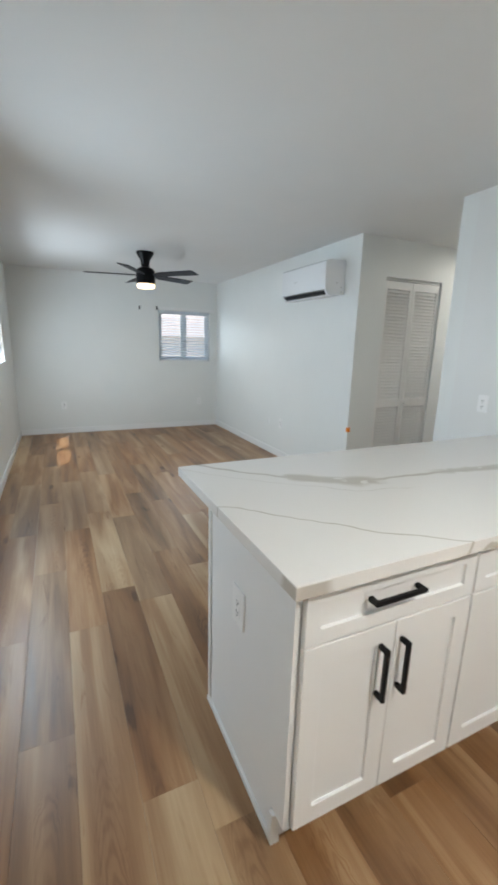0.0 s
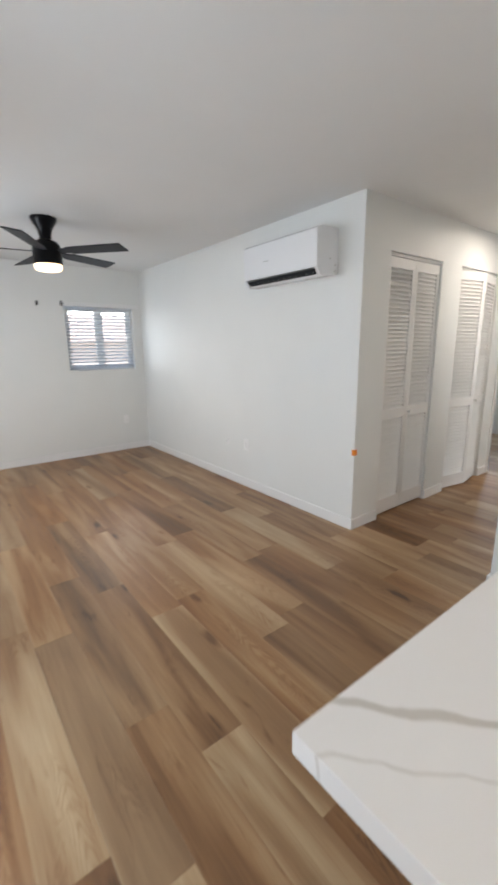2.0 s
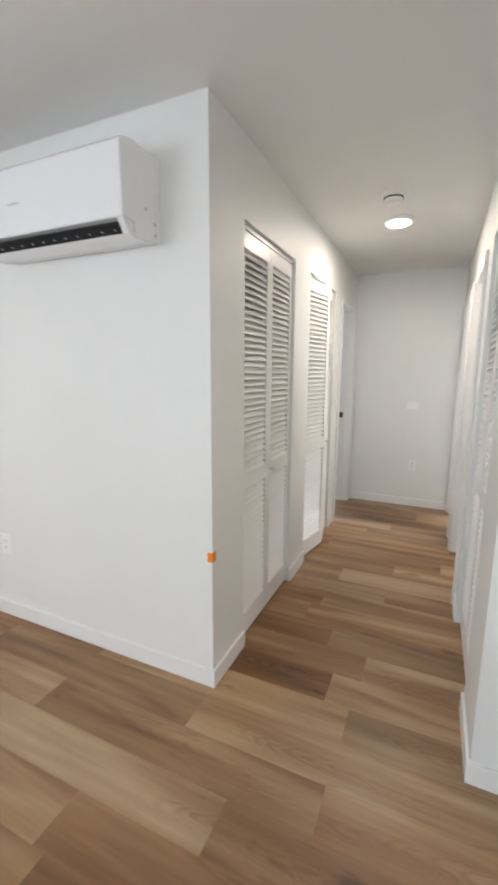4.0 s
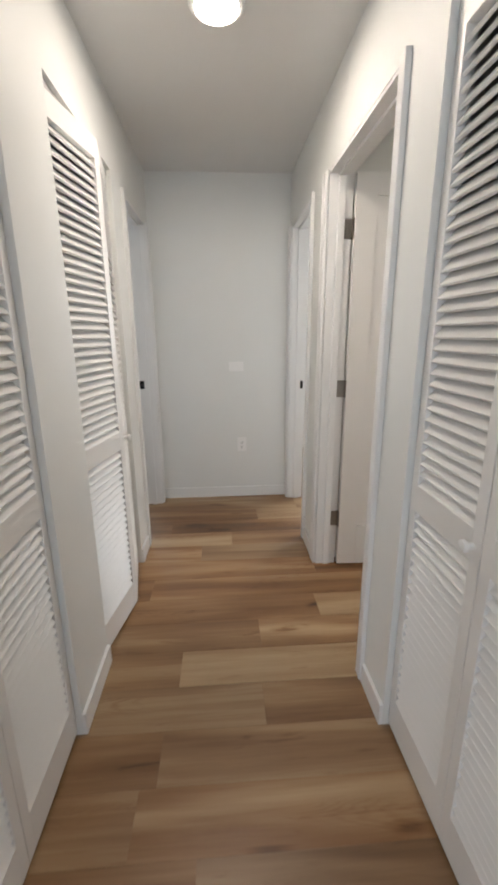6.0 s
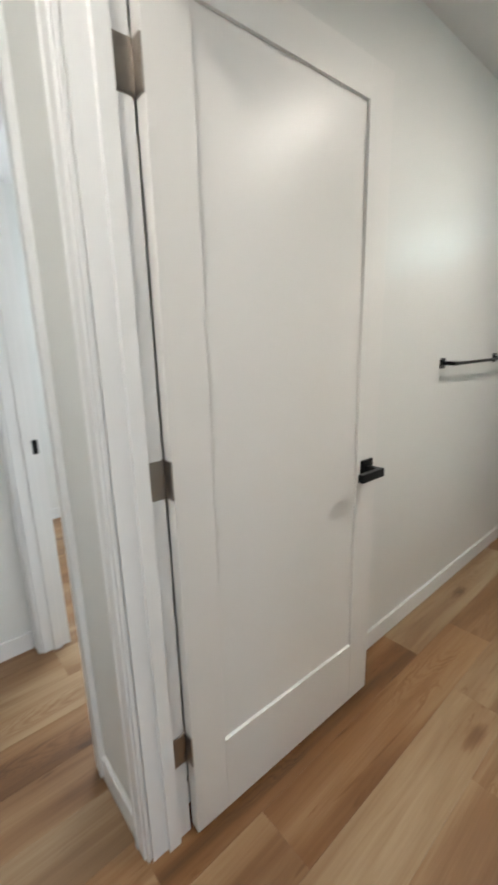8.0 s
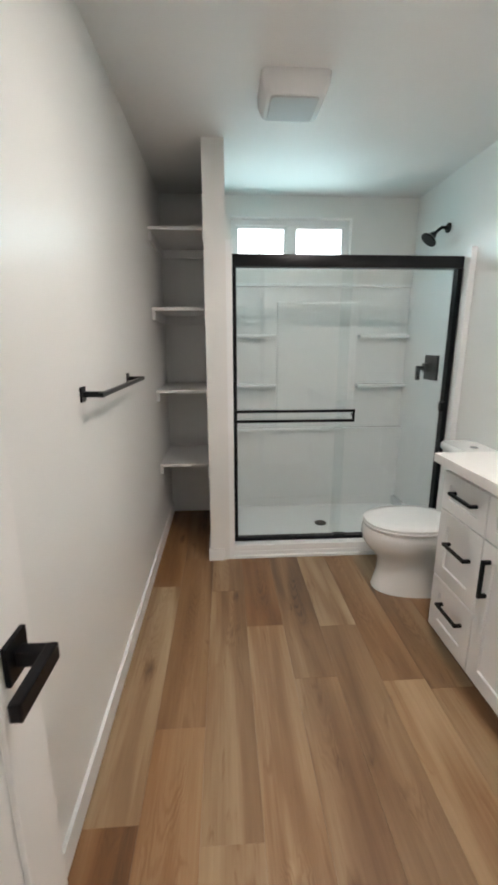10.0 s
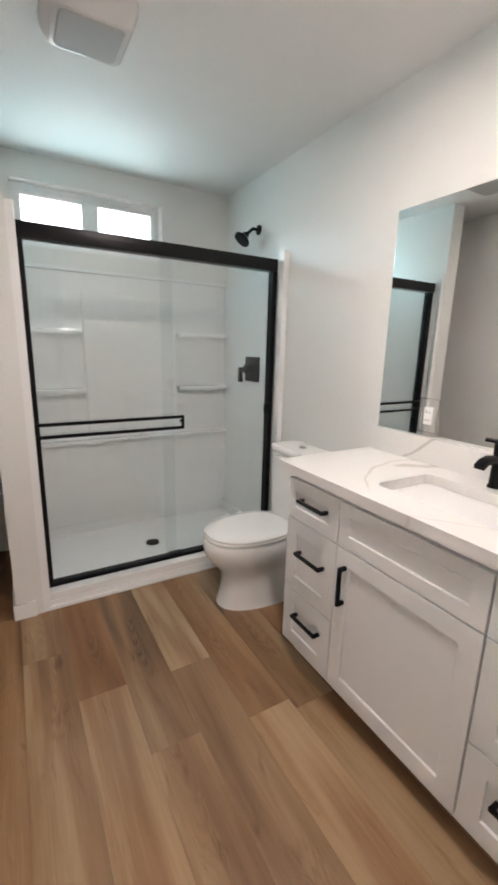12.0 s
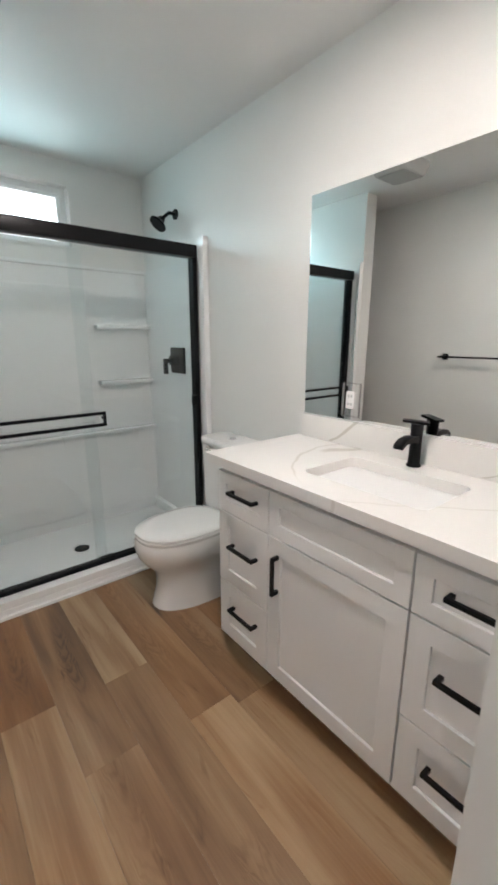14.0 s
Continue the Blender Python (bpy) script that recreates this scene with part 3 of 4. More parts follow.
blind("door_blind", "white slatted blind hung on the front door", "y", FD[0] + 0.14, FD[1] - 0.085, XW - 0.01, 1, 0.17, 1.97, -62)
t = thing("door_stop", "small black door stop on the floor", "door stop", (XW + 0.05, 2.90, 0))
part("arm", tubes(((-0.05, 0, 0.03), (0.06, 0.01, 0.02), 0.007), ((0.06, 0.01, 0.02), (0.062, 0.01, 0.0), 0.010)), BLACK, t)


def tape(x0, x1, y0, y1, z0, z1, what):
    t = thing("tape_marker", "small piece of orange tape stuck on " + what, "tape", ((x0 + x1) / 2, (y0 + y1) / 2, z0))
    bm = boxes(((x0 - x1) / 2, (x1 - x0) / 2, (y0 - y1) / 2, (y1 - y0) / 2, 0, z1 - z0))
    part("tape", bm, ORANGE, t)
    return t


tt = tape(XA - 0.0012, XA + 0.03, YH - 0.0015, YH - 0.0003, 0.605, 0.652, "a wall corner")
part("fold", boxes((-0.0162, -0.0152, 0.0006, 0.024, 0.002, 0.046)), ORANGE, tt)
tape(fx1 + 0.0003, fx1 + 0.0016, FD[0] + 0.03, FD[0] + 0.10, 0.76, 0.86, "the front door")
tape(XW + 0.0165, XW + 0.018, 2.775, 2.825, 0.10, 0.14, "the door casing")


def bracket(x, y, z, dx, dy):
    t = thing("curtain_bracket", "small black curtain rod bracket on the wall", "bracket", (x, y, z))
    part("plate", boxes((-0.011 if dy else 0, 0.011 if dy else 0.004 * dx, 0 if dx else -0.004, 0.011 if dx else 0, -0.028, 0.028)) if dy else
         boxes((0, 0.004, -0.011, 0.011, -0.028, 0.028)), BLACK, t)
    part("hook", boxes((-0.006, 0.006, -0.045, -0.004, -0.012, 0.0)) if dy else boxes((0.004, 0.045, -0.006, 0.006, -0.012, 0.0)), BLACK, t)


bracket(1.60, YN, 1.975, 0, 1)
bracket(1.875, YN, 1.985, 0, 1)
bracket(XW, 4.74, 2.01, 1, 0)

# ---------------- outlets and switches ----------------


def wall_plate(name, label, x, y, z, face, w=0.072, h=0.115, gangs=1, toggles=False):
    """Cover plate; face: direction it looks, 'x-', 'x+' or 'y-'."""
    t = thing(name, label, "outlet" if not toggles else "switch", (x, y, z))
    part("cover", boxes((-w / 2, w / 2, -0.006, 0, -h / 2, h / 2), bevel=0.002), PLASTIC, t)
    if toggles:
        for g in range(gangs):
            u = (g - (gangs - 1) / 2) * 0.046
            part("rocker", boxes((u - 0.016, u + 0.016, -0.009, -0.006, -0.033, 0.033), bevel=0.001), PLASTIC, t)
    else:
        part("socket_face", boxes((-0.017, 0.017, -0.008, -0.006, -0.034, 0.034), bevel=0.001), PLASTIC, t)
        bm = bmesh.new()
        for zz in (-0.018, 0.018):
            box(bm, -0.008, -0.005, -0.0085, -0.008, zz - 0.004, zz + 0.006)
            box(bm, 0.005, 0.008, -0.0085, -0.008, zz - 0.004, zz + 0.006)
            box(bm, -0.0025, 0.0025, -0.0085, -0.008, zz - 0.013, zz - 0.008)
        part("slot", bm, DARK, t)
    rz = {"y-": 0, "x-": -90, "x+": 90}[face]
    t.matrix_basis = pose(x, y, z, 0, 0, rz)
    return t


wall_plate("wall_outlet", "white duplex outlet low on the white wall", XA, 5.12, 0.447, "x-")
wall_plate("cable_outlet", "small white cable outlet low on the wall", XA, 5.45, 0.43, "x-", 0.04, 0.06)
wall_plate("wall_outlet", "white duplex outlet low on the end wall", 0.387, YN, 0.441, "y-")
wall_plate("wall_outlet", "white duplex outlet low on the end wall", 2.59, YN, 0.44, "y-")
wall_plate("wall_outlet", "white duplex outlet low on the hall end wall", XE, 3.102, 0.454, "x-")
wall_plate("wall_switch", "white double switch plate on the hall end wall", XE, 3.14, 1.09, "x-", 0.115, 0.072, 2, True)
wall_plate("wall_switch", "white light switch beside the front door", XW, 3.98, 1.13, "x+", 0.072, 0.115, 1, True)
wall_plate("wall_outlet", "white outlet on the wall above the worktop", XK, 2.36, 1.085, "x-")
wall_plate("island_outlet", "white duplex outlet on the end of the peninsula", 0.792, 1.585, 0.614, "x-", 0.085, 0.13)

# ---------------- ceiling fan ----------------
fan = thing("ceiling_fan", "black five-blade ceiling fan with a lit round lamp", "ceiling fan", (1.34, 5.66, 0))


def turned(prof, n=40):
    return loft([[(r * math.cos(2 * math.pi * i / n), r * math.sin(2 * math.pi * i / n), z) for i in range(n)] for r, z in prof])


part("canopy", turned([(0.098, H), (0.098, 2.425), (0.085, 2.40), (0.055, 2.355), (0.045, 2.30), (0.045, 2.275)]), BLACK, fan, "", True)
part("motor_housing", turned([(0.05, 2.278), (0.085, 2.262), (0.106, 2.235), (0.110, 2.14), (0.107, 2.09)]), BLACK, fan, "", True)
part("lamp", turned([(0.103, 2.095), (0.103, 2.07), (0.092, 2.05), (0.05, 2.042)]), FANBULB, fan, "warm lit round diffuser", True)
VA = 167.5
for k in range(5):
    bm = bmesh.new()
    for r0, r1, w0, w1 in ((0.11, 0.22, 0.03, 0.05), (0.20, 0.66, 0.058, 0.068)):
        vs = [bm.verts.new((x, y, z)) for z in (-0.004, 0.004) for x, y in ((r0, -w0), (r1, -w1), (r1 + 0.012, w1), (r0, w0))]
        for f in ((3, 2, 1, 0), (4, 5, 6, 7), (0, 1, 5, 4), (1, 2, 6, 5), (2, 3, 7, 6), (3, 0, 4, 7)):
            bm.faces.new([vs[i] for i in f])
    b = part("blade", bm, BLADE, fan, "dark grey blade")
    b.matrix_basis = Matrix.Translation((0, 0, 2.19)) @ pose(0, 0, 0, 0, 0, VA + 72 * k) @ pose(0, 0, 0, -11, 0, 0)

# ---------------- air conditioner ----------------
AC0, AC1 = 3.99, 4.83
ac = thing("air_conditioner", "white wall-mounted split air conditioner, flap open", "air conditioner", (XA, (AC0 + AC1) / 2, 1.935))


def prism(prof, y0, y1, bevel=0.0):
    """Profile in x and z, drawn along y."""
    bm = loft([[(x, y0, z) for x, z in prof], [(x, y1, z) for x, z in prof]])
    if bevel:
        bmesh.ops.bevel(bm, geom=[e for e in bm.edges], offset=bevel, segments=2, affect="EDGES")
    return bm


hw = (AC1 - AC0) / 2
body_prof = [(0, 0.0), (0, 0.31), (-0.17, 0.31), (-0.208, 0.300), (-0.224, 0.284), (-0.222, 0.036), (-0.165, 0.032), (-0.16, -0.004), (-0.188, -0.010), (-0.16, -0.022), (-0.06, -0.012)]
part("casing", prism(body_prof, -hw, hw, 0.003), ACPLASTIC, ac, "", True)
part("outlet_slot", prism([(-0.174, 0.0322), (-0.166, 0.0315), (-0.161, -0.003), (-0.168, -0.005)], -hw + 0.03, hw - 0.03), DARK, ac, "dark air outlet")
part("flap", prism([(-0.214, 0.020), (-0.211, 0.025), (-0.172, 0.010), (-0.174, 0.005)], -hw + 0.035, hw - 0.035), DARK, ac)
part("vane", prism([(-0.206, 0.010), (-0.205, 0.013), (-0.176, -0.001), (-0.177, -0.004)], -hw + 0.04, hw - 0.04), BLADE, ac, "dark grey air vane")
for y0, y1 in ((-hw + 0.003, -hw + 0.03), (hw - 0.03, hw - 0.003)):
    part("end_cap", prism([(-0.2205, 0.041), (-0.16, 0.038), (-0.155, -0.006), (-0.1865, -0.0125)], y0, y1), ACPLASTIC, ac)
for i in range(12):
    y = -hw + 0.06 + i * (2 * hw - 0.1) / 12
    part("louver", boxes((-0.196, -0.172, y, y + 0.004, 0.001, 0.030)), VENTGREY, ac)
for x, z in ((-0.09, 0.10), (-0.035, 0.06), (-0.035, 0.02)):
    part("side_screw", tubes(((x, -hw - 0.003, z), (x, -hw, z), 0.006)), VENTGREY, ac)
part("side_panel", prism([(-0.012, 0.004), (-0.012, 0.30), (-0.03, 0.30), (-0.03, 0.004)], -hw - 0.003, -hw, 0.001), ACPLASTIC, ac)
# no brand mark: a grey strip stands in for a highlight on the casing
part("highlight_strip", boxes((-0.2235, -0.222, 0.10, 0.165, 0.150, 0.157)), VENTGREY, ac, "small grey strip in place of a highlight on the front")

# ---------------- louvred closets ----------------
slat_data = {}


def leaf(parent, w, z0, z1, m):
    """One louvred leaf, w wide, standing in its own x, front at y = 0 towards -y."""
    lf = part("leaf", boxes((0, 0.036, 0, 0.034, z0, z1), (w - 0.036, w, 0, 0.034, z0, z1), (0.036, w - 0.036, 0, 0.034, z1 - 0.075, z1), (0.036, w - 0.036, 0, 0.034, z0, z0 + 0.125),
                            (0.036, w - 0.036, 0, 0.034, 0.835, 0.915), bevel=0.0015), LOUVRE, parent)
    lf.matrix_basis = m
    key = round(w, 3)
    for a, c in ((z0 + 0.125, 0.835), (0.915, z1 - 0.075)):
        n = round((c - a) / 0.0315)
        for i in range(n):
            if key not in slat_data:
                bm = boxes((0.033, w - 0.033, -0.0235, 0.0235, -0.0045, 0.0045), bevel=0.0042)
                o = part("slat", bm, LOUVRE, lf)
                slat_data[key] = o.data
            else:
                o = new("slat", slat_data[key])
                o.parent = lf
            o.matrix_basis = pose(0, 0.0185, a + (i + 0.5) * (c - a) / n, 50, 0, 0)
    return lf


def bifold(label, x0, x1, top, y, into, ajar=0.0, flip=False):
    """Two leaves across an opening; into: +1 when the closet lies towards +y."""
    t = thing("bifold_door", label, "closet door", (0, 0, 0), "louvred closet doors")
    t.matrix_basis = pose(x0, y, 0) if into > 0 else pose(x1, y, 0, 0, 0, 180)
    w = (x1 - x0) / 2 - 0.006
    a = math.degrees(math.asin(ajar / w)) if ajar else 0
    z1 = top - 0.03
    l1 = leaf(t, w, 0.018, z1, pose(0.005, 0.02, 0, 0, 0, -a))
    l2 = leaf(t, w, 0.018, z1, pose(0.005 + w * math.cos(radians(a)) + 0.003, 0.02 - ajar, 0, 0, 0, a))
    part("knob", turned([(0.008, 0), (0.008, 0.012), (0.015, 0.018), (0.014, 0.028), (0.006, 0.031)], 16), LOUVRE, l2 if into > 0 else l1, "", True).matrix_basis = pose(0.03 if into > 0 else w - 0.03, 0, 0.875, 90, 0, 0)
    part("track", boxes((0.002, x1 - x0 - 0.002, 0.018, 0.05, top - 0.026, top - 0.001)), VENTGREY, t, "grey metal head track")
    return t


bifold("closed white louvred bifold closet doors", C1[0], C1[1], C1[2], YH, 1)
bifold("slightly folded white louvred bifold closet doors", C2[0], C2[1], C2[2], YH, 1, 0.068)
bifold("closed white louvred bifold doors of the linen closet", C3[0], C3[1], C3[2], YS, -1)

# ---------------- ceiling lights and detector ----------------


def disc_light(x, y, label):
    t = thing("ceiling_light", label, "ceiling light", (x, y, H), "flat round ceiling lights")
    part("trim_ring", turned([(0.098, 0), (0.098, -0.012), (0.088, -0.022), (0.078, -0.022)]), PLASTIC, t, "", True)
    part("diffuser", turned([(0.078, -0.018), (0.076, -0.027), (0.06, -0.030)]), BULB, t, "glowing round diffuser", True)


disc_light(4.57, 3.245, "flat round white ceiling light, lit, in the hall")
disc_light(4.02, 1.32, "flat round white ceiling light, lit, in the bathroom")
# assumed fixture for the added kitchen lamp, copied from the hall
disc_light(1.3, 0.0, "assumed flat round white ceiling light, lit, in the unseen kitchen")
t = thing("smoke_detector", "round white smoke detector on the hall ceiling", "smoke detector", (4.14, 3.24, H))
part("base", turned([(0.068, 0), (0.068, -0.014), (0.062, -0.018)]), PLASTIC, t, "", True)
part("cover", turned([(0.05, -0.018), (0.054, -0.03), (0.048, -0.042), (0.02, -0.045)]), PLASTIC, t, "", True)
part("vent_ring", turned([(0.056, -0.017), (0.056, -0.025), (0.05, -0.025)]), DARK, t, "dark vent slot")

# ---------------- bathroom door ----------------
bd = tagged(new("door_2"), "white one-panel bathroom door standing open", "door", kind="structure")
bd.matrix_basis = pose(4.965, 2.600, 0, 0, 0, -91.4)
W, ZT = 0.778, 2.07
part("stile", boxes((0, 0.105, 0, 0.035, 0.012, ZT), bevel=0.002), DOORPAINT, bd)
part("stile", boxes((W - 0.105, W, 0, 0.035, 0.012, ZT), bevel=0.002), DOORPAINT, bd)
part("rail", boxes((0.105, W - 0.105, 0, 0.035, 0.012, 0.255), bevel=0.002), DOORPAINT, bd)
part("rail", boxes((0.105, W - 0.105, 0, 0.035, 1.972, ZT), bevel=0.002), DOORPAINT, bd)
part("panel", boxes((0.10, W - 0.10, 0.010, 0.025, 0.25, 1.975)), DOORPAINT, bd)
hd = part("door_handle", boxes((W - 0.088, W - 0.030, -0.009, 0, 0.892, 0.958), bevel=0.002), BLACK, bd, "black square lever handle")
part("lever", boxes((W - 0.070, W - 0.048, -0.055, -0.009, 0.912, 0.938), (W - 0.165, W - 0.048, -0.066, -0.048, 0.911, 0.939), bevel=0.003), BLACK, hd)
for z in (1.831, 1.05, 0.294):
    h = part("hinge", boxes((-0.004, 0.0, 0.0005, 0.034, z - 0.045, z + 0.045), (-0.050, -0.010, 0.0265, 0.0295, z - 0.045, z + 0.045), bevel=0.001), NICKEL, bd, "brushed nickel hinge")
    part("knuckle", tubes(((-0.008, 0.034, z - 0.046), (-0.008, 0.034, z + 0.046), 0.0065), n=12), NICKEL, h)

# ---------------- peninsula ----------------


def shaker(bm_parent, x0, x1, z0, z1, yf, rail=0.058, name="door", label=""):
    """Framed front in a plane facing -y: four frame members in one mesh and a panel set back."""
    bm = bmesh.new()
    o, i = [(x0, z0), (x1, z0), (x1, z1), (x0, z1)], [(x0 + rail, z0 + rail), (x1 - rail, z0 + rail), (x1 - rail, z1 - rail), (x0 + rail, z1 - rail)]
    vs = [[bm.verts.new((x, y, z)) for x, z in loop] for loop, y in ((o, yf), (i, yf), (i, yf + 0.02), (o, yf + 0.02))]
    for p, q in ((0, 1), (1, 2), (2, 3), (3, 0)):
        for k in range(4):
            j = (k + 1) % 4
            bm.faces.new((vs[p][k], vs[p][j], vs[q][j], vs[q][k]))
    bmesh.ops.recalc_face_normals(bm, faces=bm.faces)
    bmesh.ops.bevel(bm, geom=list(bm.edges), offset=0.0015, segments=1, affect="EDGES")
    d = part(name, bm, CABINET, bm_parent, label)
    part("panel", boxes((x0 + rail - 0.004, x1 - rail + 0.004, yf + 0.009, yf + 0.018, z0 + rail - 0.004, z1 - rail + 0.004)), CABINET, d)
    return d


def pull(parent, x, z, yf, length, upright):
    """Square black bar pull on a front facing -y."""
    h = length / 2
    if upright:
        d = ((x - 0.006, x + 0.006, yf - 0.034, yf - 0.022, z - h, z + h), (x - 0.006, x + 0.006, yf - 0.024, yf, z - h, z - h + 0.014), (x - 0.006, x + 0.006, yf - 0.024, yf, z + h - 0.014, z + h))
    else:
        d = ((x - h, x + h, yf - 0.034, yf - 0.022, z - 0.006, z + 0.006), (x - h, x - h + 0.014, yf - 0.024, yf, z - 0.006, z + 0.006), (x + h - 0.014, x + h, yf - 0.024, yf, z - 0.006, z + 0.006))
    part("handle", boxes(*d, bevel=0.0015), BLACK, parent, "matt black bar handle")


def base_unit(x0, x1, label):
    t = thing("base_cabinet", label, "cabinet", ((x0 + x1) / 2, 1.55, 0), "peninsula base cabinets")
    w = (x1 - x0) / 2
    yb = 1.262 - 1.55
    part("carcass", boxes((-w, w, yb, 0.29, 0.125, 0.872)), CABINET, t)
    part("toe_kick", boxes((-w, w, yb + 0.06, yb + 0.075, 0.0, 0.124)), CABINET, t)
    yf = yb - 0.021
    dr = shaker(t, -w + 0.003, w - 0.003, 0.712, 0.868, yf, 0.045, "drawer_front")
    pull(dr, -0.025, 0.805, yf, 0.175, False)
    d1 = shaker(t, -w + 0.003, -0.0015, 0.13, 0.708, yf)
    pull(d1, -0.052, 0.57, yf, 0.165, True)
    d2 = shaker(t, 0.0015, w - 0.003, 0.13, 0.708, yf)
    pull(d2, 0.024, 0.57, yf, 0.165, True)
    return t


base_unit(0.809, 1.408, "white shaker base cabinet with drawer and two doors")
base_unit(1.410, 2.155, "white shaker base cabinet with drawer and two doors")
base_unit(2.157, 2.904, "white shaker base cabinet with drawer and two doors")
t = thing("end_panel", "plain white panel closing the peninsula's end", "panel", (0.799, 1.55, 0))
part("board", boxes((-0.007, 0.009, -0.29, 0.31, 0.12, 0.872), (-0.007, 0.009, -0.22, 0.31, 0.0, 0.12), bevel=0.001), CABINET, t)
part("back_board", boxes((0.009, 2.105, 0.292, 0.31, 0.0, 0.872)), CABINET, t)
part("foot_strip", boxes((-0.016, -0.0072, -0.235, 0.318, 0.0, 0.022), (-0.016, 0.012, -0.243, -0.223, 0.0, 0.11), bevel=0.002), TRIM, t, "white quarter-round strip at the floor")
part("edge_strip", boxes((-0.012, -0.0072, 0.295, 0.318, 0.022, 0.872), bevel=0.001), TRIM, t)
top = thing("worktop", "white quartz worktop with grey veins on the peninsula", "worktop", (1.83, 1.70, 0.873))
part("slab", boxes((0.762 - 1.83, XK - 0.002 - 1.83, 1.215 - 1.70, 2.19 - 1.70, 0.0, 0.038), bevel=0.002), QUARTZ, top)

# ---------------- bathroom: vanity ----------------
VX = 3.649
van = thing("vanity_cabinet", "white shaker vanity with drawers and one door", "vanity", (VX, 1.35, 0))


def vfront(name, y0, y1, z0, z1, rail):
    """Front facing +x, written as a front facing -y and turned."""
    d = shaker(van, y0 - 1.35, y1 - 1.35, z0, z1, -0.021, rail, name)
    d.matrix_basis = pose(0, 0, 0, 0, 0, 90)
    return d


part("carcass", boxes((BX0 - VX + 0.003, 0.0, 0.787 - 1.35, 1.982 - 1.35, 0.098, 0.878)), CABINET, van)
part("toe_kick", boxes((-0.07, -0.055, 0.787 - 1.35, 1.982 - 1.35, 0.0, 0.097)), CABINET, van)
for a, c, h in ((0.793, 1.097, 0.965), (1.650, 1.955, 1.818)):
    for z0, z1, zh in ((0.689, 0.855, 0.786), (0.368, 0.684, 0.557), (0.103, 0.363, 0.267)):
        f = vfront("drawer_front", a, c, z0, z1, 0.062 if z1 - z0 > 0.2 else 0.05)
        pull(f, h - 1.35, zh, -0.021, 0.157, False)
vfront("false_front", 1.103, 1.644, 0.689, 0.855, 0.05)
f = vfront("door", 1.103, 1.644, 0.103, 0.684, 0.062)
pull(f, 1.153 - 1.35, 0.551, -0.021, 0.15, True)


def rounded(x0, x1, y0, y1, r, z, n=5):
    pts = []
    for cx, cy, a0 in ((x1 - r, y1 - r, 0), (x0 + r, y1 - r, 90), (x0 + r, y0 + r, 180), (x1 - r, y0 + r, 270)):
        for i in range(n + 1):
            a = radians(a0 + 90 * i / n)
            pts.append((cx + r * math.cos(a), cy + r * math.sin(a), z))
    return pts


def slab_with_hole(outer, inner, z0, z1):
    """Flat slab with a hole right through it."""
    bm = bmesh.new()
    made = []
    for z in (z0, z1):
        o = [bm.verts.new((x, y, z)) for x, y in outer]
        i = [bm.verts.new((x, y, z)) for x, y, _ in inner]
        es = [bm.edges.new((v[k], v[(k + 1) % len(v)])) for v in (o, i) for k in range(len(v))]
        bmesh.ops.triangle_fill(bm, use_beauty=True, edges=es)
        made.append((o, i))
    for lo, hi in zip(made[0], made[1]):
        for k in range(len(lo)):
            j = (k + 1) % len(lo)
            bm.faces.new((lo[k], lo[j], hi[j], hi[k]))
    bmesh.ops.recalc_face_normals(bm, faces=bm.faces)
    return bm


VT = thing("worktop", "white quartz vanity top with grey veins and undermount basin", "worktop", (0, 0, 0))
SINK = (3.275, 3.562, 1.152, 1.608)
part("slab", slab_with_hole([(BX0 + 0.002, 0.733), (3.692, 0.733), (3.692, 1.982), (BX0 + 0.002, 1.982)], rounded(*SINK, 0.03, 0), 0.880, 0.918), QUARTZ, VT)
part("backsplash", boxes((BX0 + 0.002, BX0 + 0.022, 0.765, 1.982, 0.9185, 1.026), bevel=0.001), QUARTZ, VT)
sx0, sx1, sy0, sy1 = SINK
rings = [rounded(sx0 - 0.015, sx1 + 0.015, sy0 - 0.015, sy1 + 0.015, 0.04, 0.8795), rounded(sx0 - 0.006, sx1 + 0.006, sy0 - 0.006, sy1 + 0.006, 0.035, 0.8795),
         rounded(sx0 + 0.002, sx1 - 0.002, sy0 + 0.002, sy1 - 0.002, 0.04, 0.82), rounded(sx0 + 0.03, sx1 - 0.03, sy0 + 0.03, sy1 - 0.03, 0.05, 0.765), rounded(sx0 + 0.1, sx1 - 0.1, sy0 + 0.12, sy1 - 0.12, 0.04, 0.755)]
bm = loft(rings, cap=False)
bm.faces.new([v for v in bm.verts][-24:])
part("basin", bm, CERAMIC, VT, "white ceramic basin", True)
part("basin_drain", tubes(((3.41, 1.38, 0.754), (3.41, 1.38, 0.758), 0.022)), BLACK, VT)

fc = thing("faucet", "matt black single-lever basin faucet", "faucet", (3.205, 1.366, 0.9185))
part("body", turned([(0.026, 0.0), (0.026, 0.006), (0.0215, 0.012), (0.020, 0.10), (0.022, 0.148), (0.022, 0.156)]), BLACK, fc, "", True)
bm = loft([[(x, y, z) for x, y, z in ((d, -0.018, zz), (d, 0.018, zz), (d, 0.018, zz - th), (d, -0.018, zz - th))] for d, zz, th in ((0.01, 0.112, 0.024), (0.05, 0.117, 0.020), (0.09, 0.110, 0.016), (0.115, 0.094, 0.014))])
part("spout", bm, BLACK, fc, "", True)
bm = boxes((-0.028, 0.062, -0.019, 0.019, 0.1565, 0.166), bevel=0.003)
lv = part("lever", bm, BLACK, fc)
lv.matrix_basis = pose(0, 0, 0, 0, -4, -62)

